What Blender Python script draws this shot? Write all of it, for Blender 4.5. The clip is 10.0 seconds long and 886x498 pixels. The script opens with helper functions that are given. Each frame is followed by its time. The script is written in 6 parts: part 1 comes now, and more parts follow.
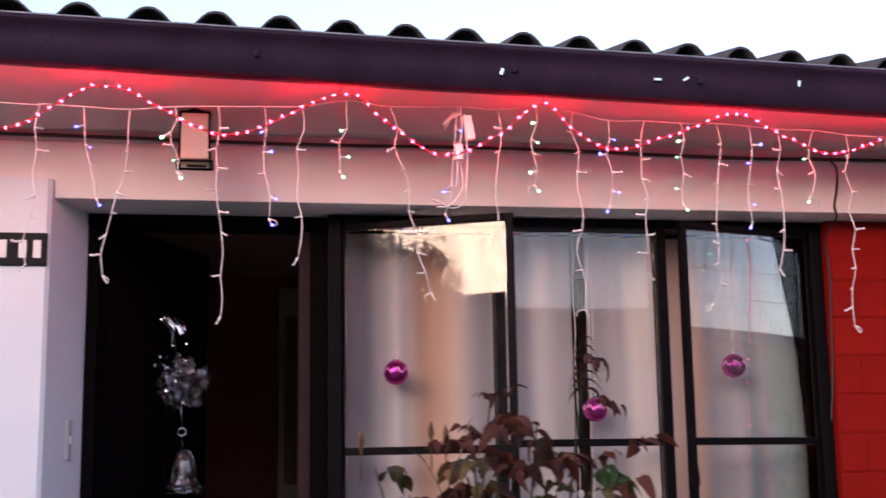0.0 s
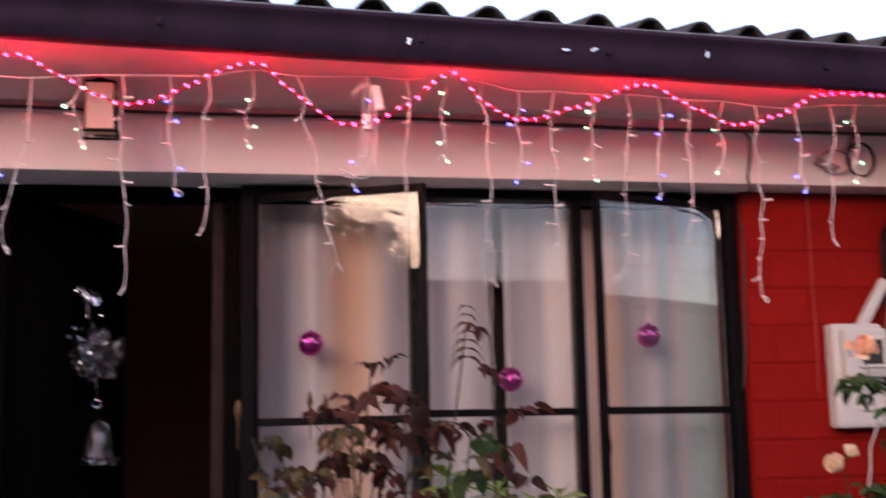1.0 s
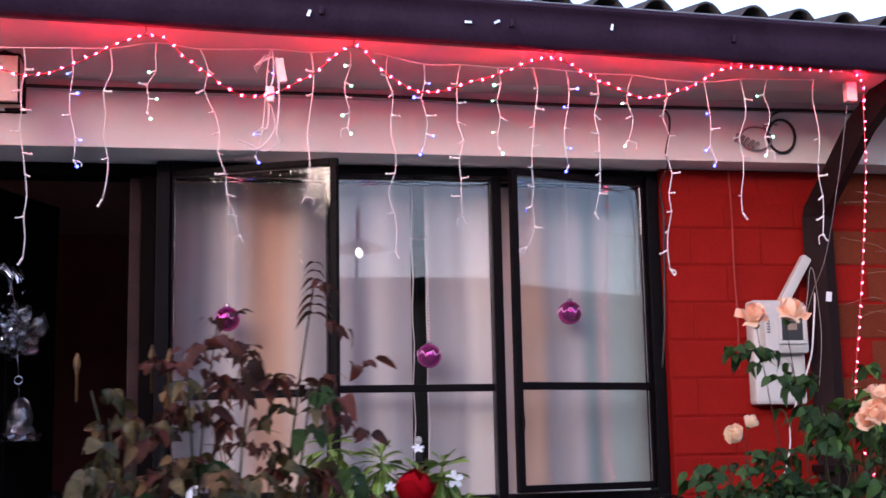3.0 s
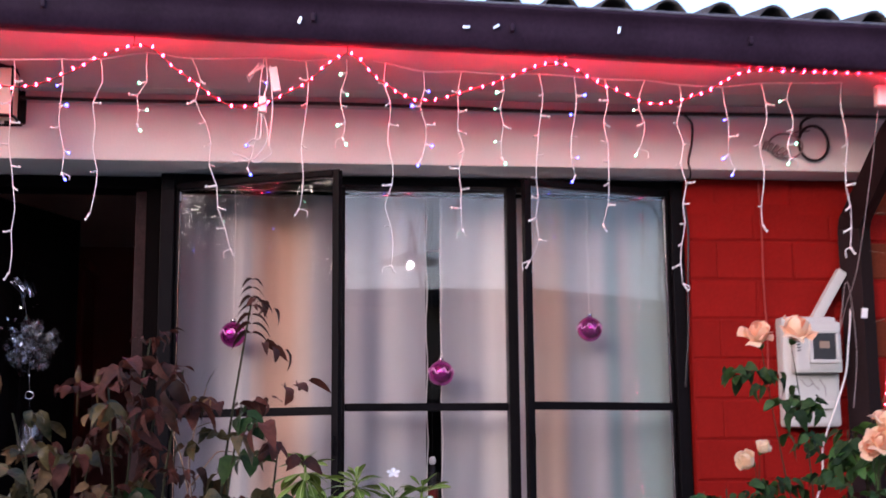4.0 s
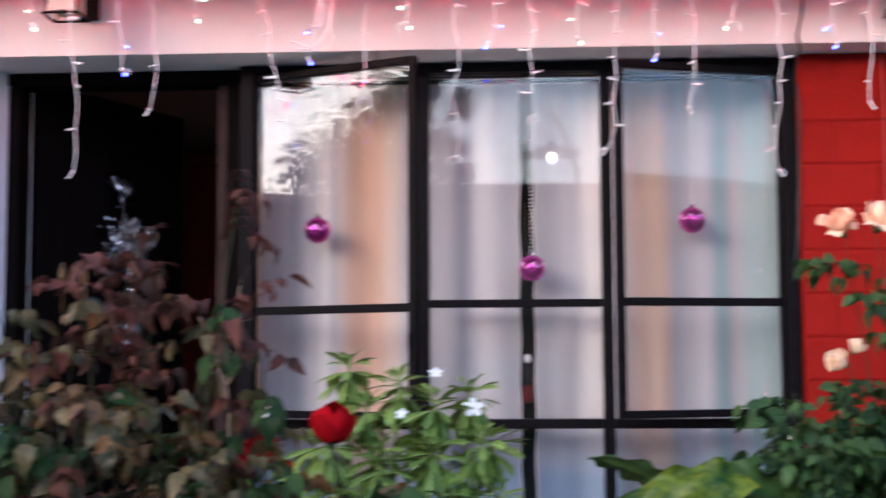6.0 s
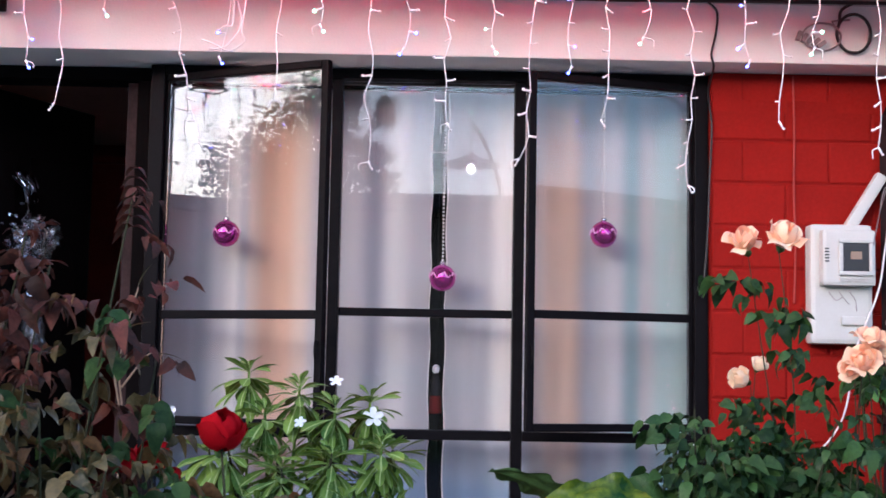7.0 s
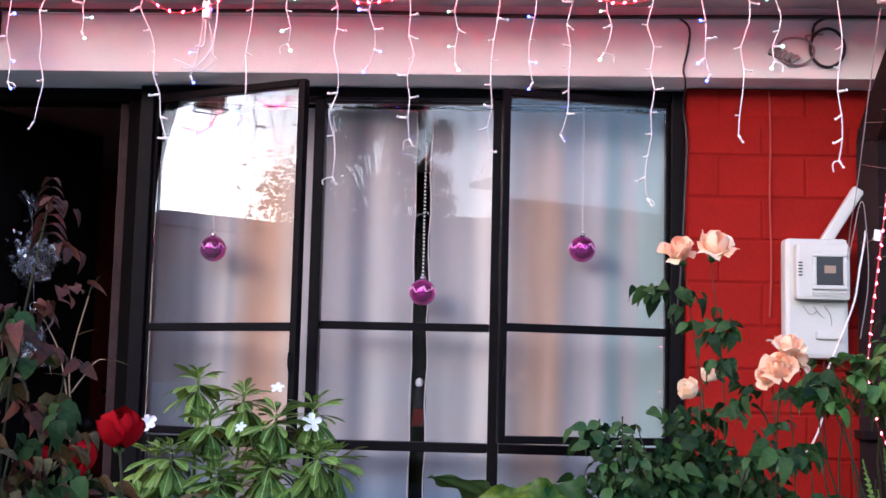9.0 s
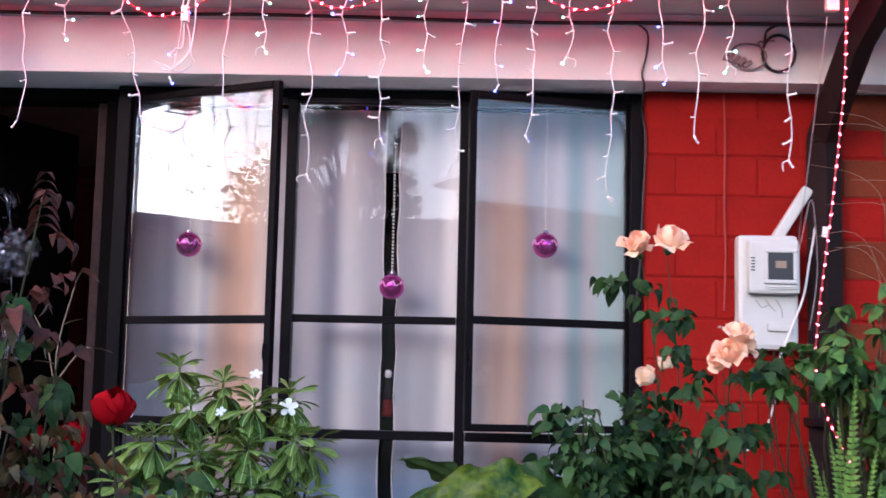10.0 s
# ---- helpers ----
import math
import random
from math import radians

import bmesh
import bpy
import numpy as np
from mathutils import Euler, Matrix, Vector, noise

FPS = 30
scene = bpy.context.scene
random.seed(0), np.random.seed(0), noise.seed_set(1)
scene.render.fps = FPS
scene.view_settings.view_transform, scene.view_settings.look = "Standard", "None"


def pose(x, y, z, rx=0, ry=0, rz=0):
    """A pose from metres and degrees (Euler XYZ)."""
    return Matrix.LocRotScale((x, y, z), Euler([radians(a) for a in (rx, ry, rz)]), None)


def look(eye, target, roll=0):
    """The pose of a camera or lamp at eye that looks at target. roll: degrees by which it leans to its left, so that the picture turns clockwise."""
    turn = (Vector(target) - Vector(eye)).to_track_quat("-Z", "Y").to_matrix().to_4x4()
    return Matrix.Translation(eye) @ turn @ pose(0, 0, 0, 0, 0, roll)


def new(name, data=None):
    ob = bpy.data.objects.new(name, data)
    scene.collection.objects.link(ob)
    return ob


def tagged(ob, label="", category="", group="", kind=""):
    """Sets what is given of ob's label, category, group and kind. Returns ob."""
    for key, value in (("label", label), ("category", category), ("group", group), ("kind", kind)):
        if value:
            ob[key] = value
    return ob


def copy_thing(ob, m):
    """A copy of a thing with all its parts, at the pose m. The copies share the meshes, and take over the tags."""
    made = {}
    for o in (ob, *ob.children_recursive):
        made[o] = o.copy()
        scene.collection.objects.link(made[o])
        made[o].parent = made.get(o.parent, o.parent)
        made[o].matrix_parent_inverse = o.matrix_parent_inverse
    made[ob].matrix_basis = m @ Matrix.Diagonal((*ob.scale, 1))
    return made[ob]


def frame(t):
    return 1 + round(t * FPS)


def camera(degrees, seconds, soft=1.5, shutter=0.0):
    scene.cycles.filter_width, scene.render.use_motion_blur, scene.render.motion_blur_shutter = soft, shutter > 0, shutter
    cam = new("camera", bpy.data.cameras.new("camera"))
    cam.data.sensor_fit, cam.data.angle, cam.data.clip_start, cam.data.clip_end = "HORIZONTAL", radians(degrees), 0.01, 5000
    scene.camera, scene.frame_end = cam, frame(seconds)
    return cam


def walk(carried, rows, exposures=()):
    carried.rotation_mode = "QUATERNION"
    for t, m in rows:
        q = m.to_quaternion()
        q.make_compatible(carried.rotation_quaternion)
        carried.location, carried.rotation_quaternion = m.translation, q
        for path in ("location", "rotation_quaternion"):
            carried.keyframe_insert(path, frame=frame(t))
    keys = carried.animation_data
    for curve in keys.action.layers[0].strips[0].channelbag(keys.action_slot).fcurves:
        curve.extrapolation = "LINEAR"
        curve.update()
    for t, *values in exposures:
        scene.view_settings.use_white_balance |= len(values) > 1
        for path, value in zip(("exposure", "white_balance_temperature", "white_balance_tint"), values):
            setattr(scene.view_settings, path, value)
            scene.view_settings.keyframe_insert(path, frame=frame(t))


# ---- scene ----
cam = camera(38.5, 10.0, 1.5, 0.9)
PATH = [
    (0, (-0.339, -3.967, 1.315), (-0.01, -2.024, 1.659), -0.9),
    (0.3, (-0.289, -3.977, 1.312), (0.044, -2.035, 1.652), -0.9),
    (0.5, (-0.255, -3.983, 1.31), (0.079, -2.039, 1.644), -0.9),
    (0.8, (-0.207, -3.988, 1.309), (0.149, -2.046, 1.626), -1.0),
    (1, (-0.194, -3.99, 1.307), (0.196, -2.052, 1.607), -1.2),
    (1.2, (-0.196, -3.991, 1.301), (0.246, -2.061, 1.587), -1.6),
    (1.5, (-0.199, -3.997, 1.281), (0.317, -2.084, 1.552), -2.3),
    (1.8, (-0.177, -4.022, 1.246), (0.399, -2.126, 1.517), -2.6),
    (2, (-0.145, -4.034, 1.231), (0.412, -2.133, 1.505), -2.6),
    (2.2, (-0.105, -4.037, 1.224), (0.390, -2.119, 1.506), -2.5),
    (3.3, (0.203, -4.042, 1.212), (0.532, -2.095, 1.527), -0.7),
    (3.5, (0.268, -4.042, 1.212), (0.556, -2.089, 1.536), -0.5),
    (3.7, (0.332, -4.022, 1.220), (0.585, -2.066, 1.552), -0.4),
    (4, (0.406, -3.948, 1.239), (0.621, -1.986, 1.564), -0.5),
    (4.2, (0.430, -3.899, 1.242), (0.621, -1.931, 1.542), -0.5),
    (4.5, (0.453, -3.85, 1.244), (0.568, -1.866, 1.476), -0.4),
    (4.7, (0.477, -3.840, 1.249), (0.519, -1.849, 1.436), -0.2),
    (5, (0.533, -3.835, 1.261), (0.486, -1.841, 1.404), -0.1),
    (5.2, (0.579, -3.825, 1.270), (0.487, -1.832, 1.403), -0.2),
    (5.5, (0.654, -3.805, 1.276), (0.523, -1.814, 1.412), -0.3),
    (5.8, (0.724, -3.789, 1.257), (0.594, -1.800, 1.414), -0.3),
    (6, (0.76, -3.781, 1.246), (0.659, -1.791, 1.411), -0.3),
    (6.2, (0.782, -3.773, 1.246), (0.723, -1.781, 1.417), -0.2),
    (7.3, (0.812, -3.741, 1.246), (0.836, -1.750, 1.433), 1.2),
    (7.5, (0.835, -3.74, 1.246), (0.848, -1.75, 1.44), 1.3),
    (8, (0.951, -3.773, 1.232), (0.906, -1.784, 1.44), 1.5),
    (8.5, (1.037, -3.783, 1.222), (0.951, -1.797, 1.438), 1.5),
    (9, (1.106, -3.8, 1.214), (0.996, -1.815, 1.432), 1.4),
    (9.5, (1.114, -3.858, 1.197), (1.023, -1.872, 1.42), 1.2),
    (10, (1.097, -3.944, 1.176), (1.045, -1.957, 1.4), 1.3),
]
walk(cam, [(t, look(e, g, r)) for t, e, g, r in PATH],
     [(0.0, -0.2, 6750, 32), (1.0, -0.32, 7100, 38), (1.5, -0.04, 6750, 35), (2.0, 0.12, 6750, 36), (3.5, -0.08, 5750, 29), (4.0, 0.02, 6150, 30), (4.5, 0.22, 6200, 28), (5.0, 0.45, 5950, 18), (5.5, 0.48, 5980, 19), (7.5, 0.46, 5650, 17), (9.0, 0.47, 5650, 19), (10.0, 0.45, 5650, 21)])
# dusk: low sky glow behind and to one side of the street
SUN_EL, SUN_ROT, SKY = 17.0, 217.0, 0.52
RED_LED, LED, BULB = 460.0, 15.0, 220.0
ANG_A, ANG_C = 25.0, 16.5


# ---- light ----
W = bpy.data.worlds.new("dusk_sky")
scene.world = W
W.use_nodes = True
_n, _l = W.node_tree.nodes, W.node_tree.links
_sky = _n.new("ShaderNodeTexSky")
_sky.sky_type, _sky.sun_disc = "NISHITA", False
_sky.sun_elevation, _sky.sun_rotation = radians(SUN_EL), radians(SUN_ROT)
_sky.altitude, _sky.air_density, _sky.dust_density, _sky.ozone_density = 100, 1.0, 1.4, 1.0
_l.new(_sky.outputs[0], _n["Background"].inputs[0])
_n["Background"].inputs[1].default_value = SKY
# the sun has gone down behind the houses: the sky alone lights the place

# ---- materials ----
def mat(name, col, rough=0.6, metal=0.0, var=0.12, scale=30.0, fine=220.0, bump=0.15, emit=None, strength=0.0,
        spec=0.5, island=0.0, obvar=0.0, col2=None, trans=0.0, contrast=1.0):
    """A principled surface with colour variation at two scales and fine relief."""
    m = bpy.data.materials.new(name)
    m.use_nodes = True
    n, l = m.node_tree.nodes, m.node_tree.links
    b = n["Principled BSDF"]
    b.inputs["Roughness"].default_value, b.inputs["Metallic"].default_value = rough, metal
    b.inputs["Specular IOR Level"].default_value = spec
    tc = n.new("ShaderNodeTexCoord")
    n1 = n.new("ShaderNodeTexNoise")
    n1.inputs["Scale"].default_value, n1.inputs["Detail"].default_value = scale, 5
    n2 = n.new("ShaderNodeTexNoise")
    n2.inputs["Scale"].default_value, n2.inputs["Detail"].default_value = fine, 3
    l.new(tc.outputs["Object"], n1.inputs["Vector"])
    l.new(tc.outputs["Object"], n2.inputs["Vector"])
    mx = n.new("ShaderNodeMix")
    mx.data_type = "RGBA"
    c2 = col2 or tuple(c * (1 - 2.2 * var) for c in col)
    c1 = tuple(min(1, c * (1 + 0.6 * var)) for c in col)
    mx.inputs["A"].default_value, mx.inputs["B"].default_value = (*c2, 1), (*c1, 1)
    add = n.new("ShaderNodeMath")
    add.operation = "MULTIPLY_ADD"
    add.inputs[1].default_value, add.inputs[2].default_value = 0.45, 0.0
    l.new(n2.outputs["Fac"], add.inputs[0])
    a2 = n.new("ShaderNodeMath")
    a2.operation = "MULTIPLY_ADD"
    a2.inputs[1].default_value = 0.75
    l.new(n1.outputs["Fac"], a2.inputs[0])
    l.new(add.outputs[0], a2.inputs[2])
    if contrast != 1.0:
        ct = n.new("ShaderNodeMath")
        ct.operation = "MULTIPLY_ADD"
        ct.inputs[1].default_value, ct.inputs[2].default_value = contrast, 0.6 * (1 - contrast)
        l.new(a2.outputs[0], ct.inputs[0])
        a2 = ct
    last = a2
    if obvar:
        oi = n.new("ShaderNodeObjectInfo")
        a3 = n.new("ShaderNodeMath")
        a3.operation = "MULTIPLY_ADD"
        a3.inputs[1].default_value = obvar
        l.new(oi.outputs["Random"], a3.inputs[0])
        sb = n.new("ShaderNodeMath")
        sb.operation = "SUBTRACT"
        sb.inputs[1].default_value = obvar / 2
        l.new(a2.outputs[0], sb.inputs[0])
        l.new(sb.outputs[0], a3.inputs[2])
        last = a3
    if island:
        ge = n.new("ShaderNodeNewGeometry")
        a4 = n.new("ShaderNodeMath")
        a4.operation = "MULTIPLY_ADD"
        a4.inputs[1].default_value, = (island,)
        l.new(ge.outputs["Random Per Island"], a4.inputs[0])
        sb = n.new("ShaderNodeMath")
        sb.operation = "SUBTRACT"
        sb.inputs[1].default_value = island / 2
        l.new(last.outputs[0], sb.inputs[0])
        l.new(sb.outputs[0], a4.inputs[2])
        last = a4
    cl = n.new("ShaderNodeClamp")
    l.new(last.outputs[0], cl.inputs[0])
    l.new(cl.outputs[0], mx.inputs["Factor"])
    l.new(mx.outputs["Result"], b.inputs["Base Color"])
    if bump:
        bp = n.new("ShaderNodeBump")
        bp.inputs["Strength"].default_value, bp.inputs["Distance"].default_value = bump, 0.004
        l.new(last.outputs[0], bp.inputs["Height"])
        l.new(bp.outputs[0], b.inputs["Normal"])
        rr = n.new("ShaderNodeMath")
        rr.operation = "MULTIPLY_ADD"
        rr.inputs[1].default_value, rr.inputs[2].default_value = 0.25, max(0.02, rough - 0.12)
        l.new(n1.outputs["Fac"], rr.inputs[0])
        l.new(rr.outputs[0], b.inputs["Roughness"])
    if emit:
        b.inputs["Emission Color"].default_value = (*emit, 1)
        b.inputs["Emission Strength"].default_value = strength
    if trans:
        out = n["Material Output"]
        tr = n.new("ShaderNodeBsdfTranslucent")
        l.new(mx.outputs["Result"], tr.inputs[0])
        ms = n.new("ShaderNodeMixShader")
        ms.inputs[0].default_value = trans
        l.new(b.outputs[0], ms.inputs[1])
        l.new(tr.outputs[0], ms.inputs[2])
        l.new(ms.outputs[0], out.inputs[0])
    return m


def glass_mat(name, tint=(1, 1, 1), ior=1.5):
    m = bpy.data.materials.new(name)
    m.use_nodes = True
    n, l = m.node_tree.nodes, m.node_tree.links
    n.remove(n["Principled BSDF"])
    t, g, f, x = (n.new("ShaderNodeBsdfTransparent"), n.new("ShaderNodeBsdfGlossy"), n.new("ShaderNodeFresnel"), n.new("ShaderNodeMixShader"))
    t.inputs[0].default_value = (*tint, 1)
    g.inputs["Roughness"].default_value = 0.0
    f.inputs[0].default_value = ior
    # old drawn panes are a little wavy
    tc, no, bp = n.new("ShaderNodeTexCoord"), n.new("ShaderNodeTexNoise"), n.new("ShaderNodeBump")
    no.inputs["Scale"].default_value, no.inputs["Detail"].default_value = 4.0, 1
    bp.inputs["Strength"].default_value, bp.inputs["Distance"].default_value = 0.012, 0.01
    l.new(tc.outputs["Object"], no.inputs["Vector"])
    l.new(no.outputs["Fac"], bp.inputs["Height"])
    l.new(bp.outputs[0], g.inputs["Normal"])
    l.new(f.outputs[0], x.inputs[0])
    l.new(t.outputs[0], x.inputs[1])
    l.new(g.outputs[0], x.inputs[2])
    l.new(x.outputs[0], n["Material Output"].inputs[0])
    return m


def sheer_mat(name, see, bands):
    """Voile in soft upright bands: peach cloth, with whites and darker greys painting lit pleat ridges and their shade;
    partly open, letting light through.
    """
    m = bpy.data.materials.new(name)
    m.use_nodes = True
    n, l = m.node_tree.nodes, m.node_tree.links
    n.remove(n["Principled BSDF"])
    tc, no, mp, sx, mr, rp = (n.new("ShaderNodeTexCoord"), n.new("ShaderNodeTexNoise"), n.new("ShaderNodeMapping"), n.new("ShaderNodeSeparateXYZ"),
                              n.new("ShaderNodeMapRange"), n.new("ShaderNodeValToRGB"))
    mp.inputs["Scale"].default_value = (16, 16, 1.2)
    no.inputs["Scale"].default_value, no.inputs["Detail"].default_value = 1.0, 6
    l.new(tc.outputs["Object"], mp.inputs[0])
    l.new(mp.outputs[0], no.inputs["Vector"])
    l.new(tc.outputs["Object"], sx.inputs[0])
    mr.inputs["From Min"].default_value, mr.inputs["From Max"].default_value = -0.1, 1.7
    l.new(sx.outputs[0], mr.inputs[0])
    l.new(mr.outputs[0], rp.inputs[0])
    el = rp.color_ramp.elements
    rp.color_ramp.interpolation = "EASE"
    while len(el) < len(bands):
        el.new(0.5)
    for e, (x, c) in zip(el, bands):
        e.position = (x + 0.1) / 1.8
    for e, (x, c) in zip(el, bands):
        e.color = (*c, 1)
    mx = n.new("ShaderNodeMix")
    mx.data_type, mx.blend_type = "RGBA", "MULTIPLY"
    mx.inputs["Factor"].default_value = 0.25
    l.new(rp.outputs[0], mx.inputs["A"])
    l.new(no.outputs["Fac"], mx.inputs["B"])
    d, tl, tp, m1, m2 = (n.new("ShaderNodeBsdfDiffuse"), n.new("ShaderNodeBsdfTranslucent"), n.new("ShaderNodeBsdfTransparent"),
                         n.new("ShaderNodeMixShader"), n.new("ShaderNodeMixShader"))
    # colour multiplied towards blue-grey from z 1.06 down to 0.86
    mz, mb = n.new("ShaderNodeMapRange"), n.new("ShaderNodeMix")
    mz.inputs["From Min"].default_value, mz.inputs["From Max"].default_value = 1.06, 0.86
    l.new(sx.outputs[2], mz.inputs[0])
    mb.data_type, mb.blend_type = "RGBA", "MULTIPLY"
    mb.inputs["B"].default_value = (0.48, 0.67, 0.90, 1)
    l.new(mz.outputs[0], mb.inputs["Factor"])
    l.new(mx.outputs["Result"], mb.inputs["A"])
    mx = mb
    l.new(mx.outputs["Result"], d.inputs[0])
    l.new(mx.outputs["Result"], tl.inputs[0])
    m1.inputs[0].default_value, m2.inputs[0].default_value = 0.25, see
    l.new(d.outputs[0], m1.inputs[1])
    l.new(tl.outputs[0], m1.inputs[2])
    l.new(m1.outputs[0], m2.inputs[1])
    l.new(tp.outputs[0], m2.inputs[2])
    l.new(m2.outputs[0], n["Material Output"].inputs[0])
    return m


M_PLASTER = mat("white_plaster", (0.78, 0.76, 0.74), 0.8, var=0.06, scale=6, fine=160, bump=0.25)
M_PILLAR = mat("white_wall_paint", (0.70, 0.77, 0.82), 0.75, var=0.05, scale=5, fine=120, bump=0.35)
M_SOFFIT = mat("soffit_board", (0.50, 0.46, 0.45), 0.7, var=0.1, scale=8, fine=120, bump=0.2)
M_BRICK = mat("red_painted_brick", (0.27, 0.012, 0.008), 0.6, var=0.2, scale=7, fine=120, bump=0.7, obvar=0.14, spec=0.035)
M_JOINT = mat("red_painted_mortar", (0.23, 0.010, 0.007), 0.6, var=0.15, scale=20, fine=200, bump=0.5, spec=0.035)
M_REDCORD = mat("pale_red_painted_wire", (0.40, 0.06, 0.05), 0.6, var=0.2, scale=20, fine=200, bump=0.2, spec=0.1)
M_BROWNRED = mat("brown_red_brick", (0.18, 0.038, 0.018), 0.7, var=0.25, scale=14, fine=150, bump=0.6, obvar=0.35, spec=0.04)
M_STEEL = mat("black_painted_steel", (0.006, 0.0052, 0.0062), 0.42, var=0.3, scale=25, fine=200, bump=0.3, spec=0.05)
M_GUTTER = mat("dark_gutter_metal", (0.034, 0.019, 0.038), 0.42, spec=0.07, metal=0.0, var=0.35, scale=9, fine=90, bump=0.25)
# lip paler than the trough: the sky's highlight is put into its colour
M_LIP = mat("pale_lip_highlight", (0.30, 0.29, 0.32), 0.35, metal=0.6, var=0.3, scale=20, fine=120, bump=0.1)
M_PIPE = mat("dark_brown_pipe_paint", (0.020, 0.011, 0.012), 0.5, spec=0.08, var=0.3, scale=9, fine=90, bump=0.25)
M_ROOF = mat("dark_fibre_cement", (0.06, 0.056, 0.06), 0.75, var=0.3, scale=9, fine=160, bump=0.5)
M_GLASS = glass_mat("window_glass")
# WH and GD paint lit fold ridges and pleat shade into the cloth colour
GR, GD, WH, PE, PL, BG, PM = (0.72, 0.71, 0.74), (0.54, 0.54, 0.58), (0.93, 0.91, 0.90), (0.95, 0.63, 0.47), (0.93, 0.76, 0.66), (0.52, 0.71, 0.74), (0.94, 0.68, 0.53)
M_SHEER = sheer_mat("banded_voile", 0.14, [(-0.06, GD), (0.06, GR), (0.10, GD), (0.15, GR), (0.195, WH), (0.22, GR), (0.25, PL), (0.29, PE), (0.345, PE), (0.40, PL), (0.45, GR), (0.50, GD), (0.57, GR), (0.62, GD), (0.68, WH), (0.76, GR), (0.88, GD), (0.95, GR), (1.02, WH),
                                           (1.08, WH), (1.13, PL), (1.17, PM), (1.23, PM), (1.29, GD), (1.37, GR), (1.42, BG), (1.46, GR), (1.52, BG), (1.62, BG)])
M_FELT = mat("red_felt", (0.12, 0.008, 0.008), 0.8, var=0.15, scale=30, fine=300, bump=0.2, spec=0.1)
M_DARKFELT = mat("dark_felt", (0.02, 0.018, 0.022), 0.9, var=0.2, scale=30, fine=300, bump=0.2, spec=0.1)
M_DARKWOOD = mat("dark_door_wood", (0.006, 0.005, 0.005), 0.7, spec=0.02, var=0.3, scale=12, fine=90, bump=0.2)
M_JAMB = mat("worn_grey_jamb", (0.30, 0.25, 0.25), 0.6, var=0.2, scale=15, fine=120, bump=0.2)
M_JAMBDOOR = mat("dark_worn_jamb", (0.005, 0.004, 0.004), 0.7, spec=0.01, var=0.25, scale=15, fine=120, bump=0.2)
M_STOP = mat("worn_brown_grey_paint", (0.038, 0.022, 0.022), 0.6, var=0.4, scale=15, fine=120, bump=0.2, spec=0.06)
M_ROOM = mat("maroon_room_wall", (0.35, 0.115, 0.105), 0.8, var=0.15, scale=4, fine=60, bump=0.15)
M_ROOMCEIL = mat("room_ceiling", (0.62, 0.52, 0.48), 0.8, var=0.1, scale=3, fine=60, bump=0.1)
M_ROOMFLOOR = mat("room_floor_boards", (0.2, 0.11, 0.07), 0.5, var=0.25, scale=8, fine=60, bump=0.2)
M_WIRE = mat("white_wire", (0.78, 0.74, 0.72), 0.45, var=0.05, scale=40, fine=200, bump=0)
M_CLEAR = mat("clear_bulb", (0.85, 0.82, 0.80), 0.15, var=0.05, scale=40, fine=200, bump=0)
M_RED = mat("red_led", (0.8, 0.05, 0.06), 0.2, var=0.05, bump=0, emit=(1.0, 0.011, 0.027), strength=RED_LED)
M_REDWEAK = mat("weak_red_led", (0.8, 0.10, 0.11), 0.2, var=0.05, bump=0, emit=(1.0, 0.05, 0.08), strength=RED_LED * 0.12)
M_BLUE = mat("blue_led", (0.1, 0.1, 0.8), 0.2, var=0.05, bump=0, emit=(0.06, 0.08, 1.0), strength=LED)
M_GREEN = mat("green_led", (0.5, 0.9, 0.7), 0.2, var=0.05, bump=0, emit=(0.22, 1.0, 0.55), strength=LED * 0.45)
M_REDWIRE = mat("red_garland_wire", (0.30, 0.022, 0.03), 0.4, var=0.1, bump=0)
M_BLACKWIRE = mat("black_cable", (0.015, 0.013, 0.014), 0.5, var=0.2, bump=0)
M_BALL = mat("magenta_bauble", (0.62, 0.05, 0.40), 0.16, metal=0.85, var=0.12, scale=60, fine=300, bump=0.0)
M_SWIRL = mat("pale_pink_swirl", (0.85, 0.45, 0.75), 0.35, metal=0.3, var=0.15, scale=90, fine=500, bump=0.3)
M_SILVER = mat("silver_metal", (0.75, 0.75, 0.78), 0.2, metal=1.0, var=0.1, bump=0)
M_FOIL = mat("silver_foil", (0.70, 0.71, 0.78), 0.05, metal=1.0, var=0.12, scale=70, fine=300, bump=0.0)
def film_mat(name):
    """Clear crinkled wrapping film: mostly see-through, with a soft gloss."""
    m = bpy.data.materials.new(name)
    m.use_nodes = True
    n, l = m.node_tree.nodes, m.node_tree.links
    n.remove(n["Principled BSDF"])
    t, g, x = n.new("ShaderNodeBsdfTransparent"), n.new("ShaderNodeBsdfGlossy"), n.new("ShaderNodeMixShader")
    g.inputs["Color"].default_value, g.inputs["Roughness"].default_value = (0.62, 0.66, 0.70, 1), 0.32
    x.inputs[0].default_value = 0.17
    l.new(t.outputs[0], x.inputs[1])
    l.new(g.outputs[0], x.inputs[2])
    l.new(x.outputs[0], n["Material Output"].inputs[0])
    return m
M_FILM = film_mat("clear_film")
M_METER = mat("pale_grey_plastic", (0.52, 0.52, 0.49), 0.45, var=0.07, scale=18, fine=200, bump=0.08)
M_DIAL = mat("dark_meter_dial", (0.03, 0.03, 0.03), 0.3, var=0.2, bump=0)
M_BLACK = mat("black_plate", (0.012, 0.012, 0.014), 0.4, var=0.2, bump=0.05, spec=0.1)
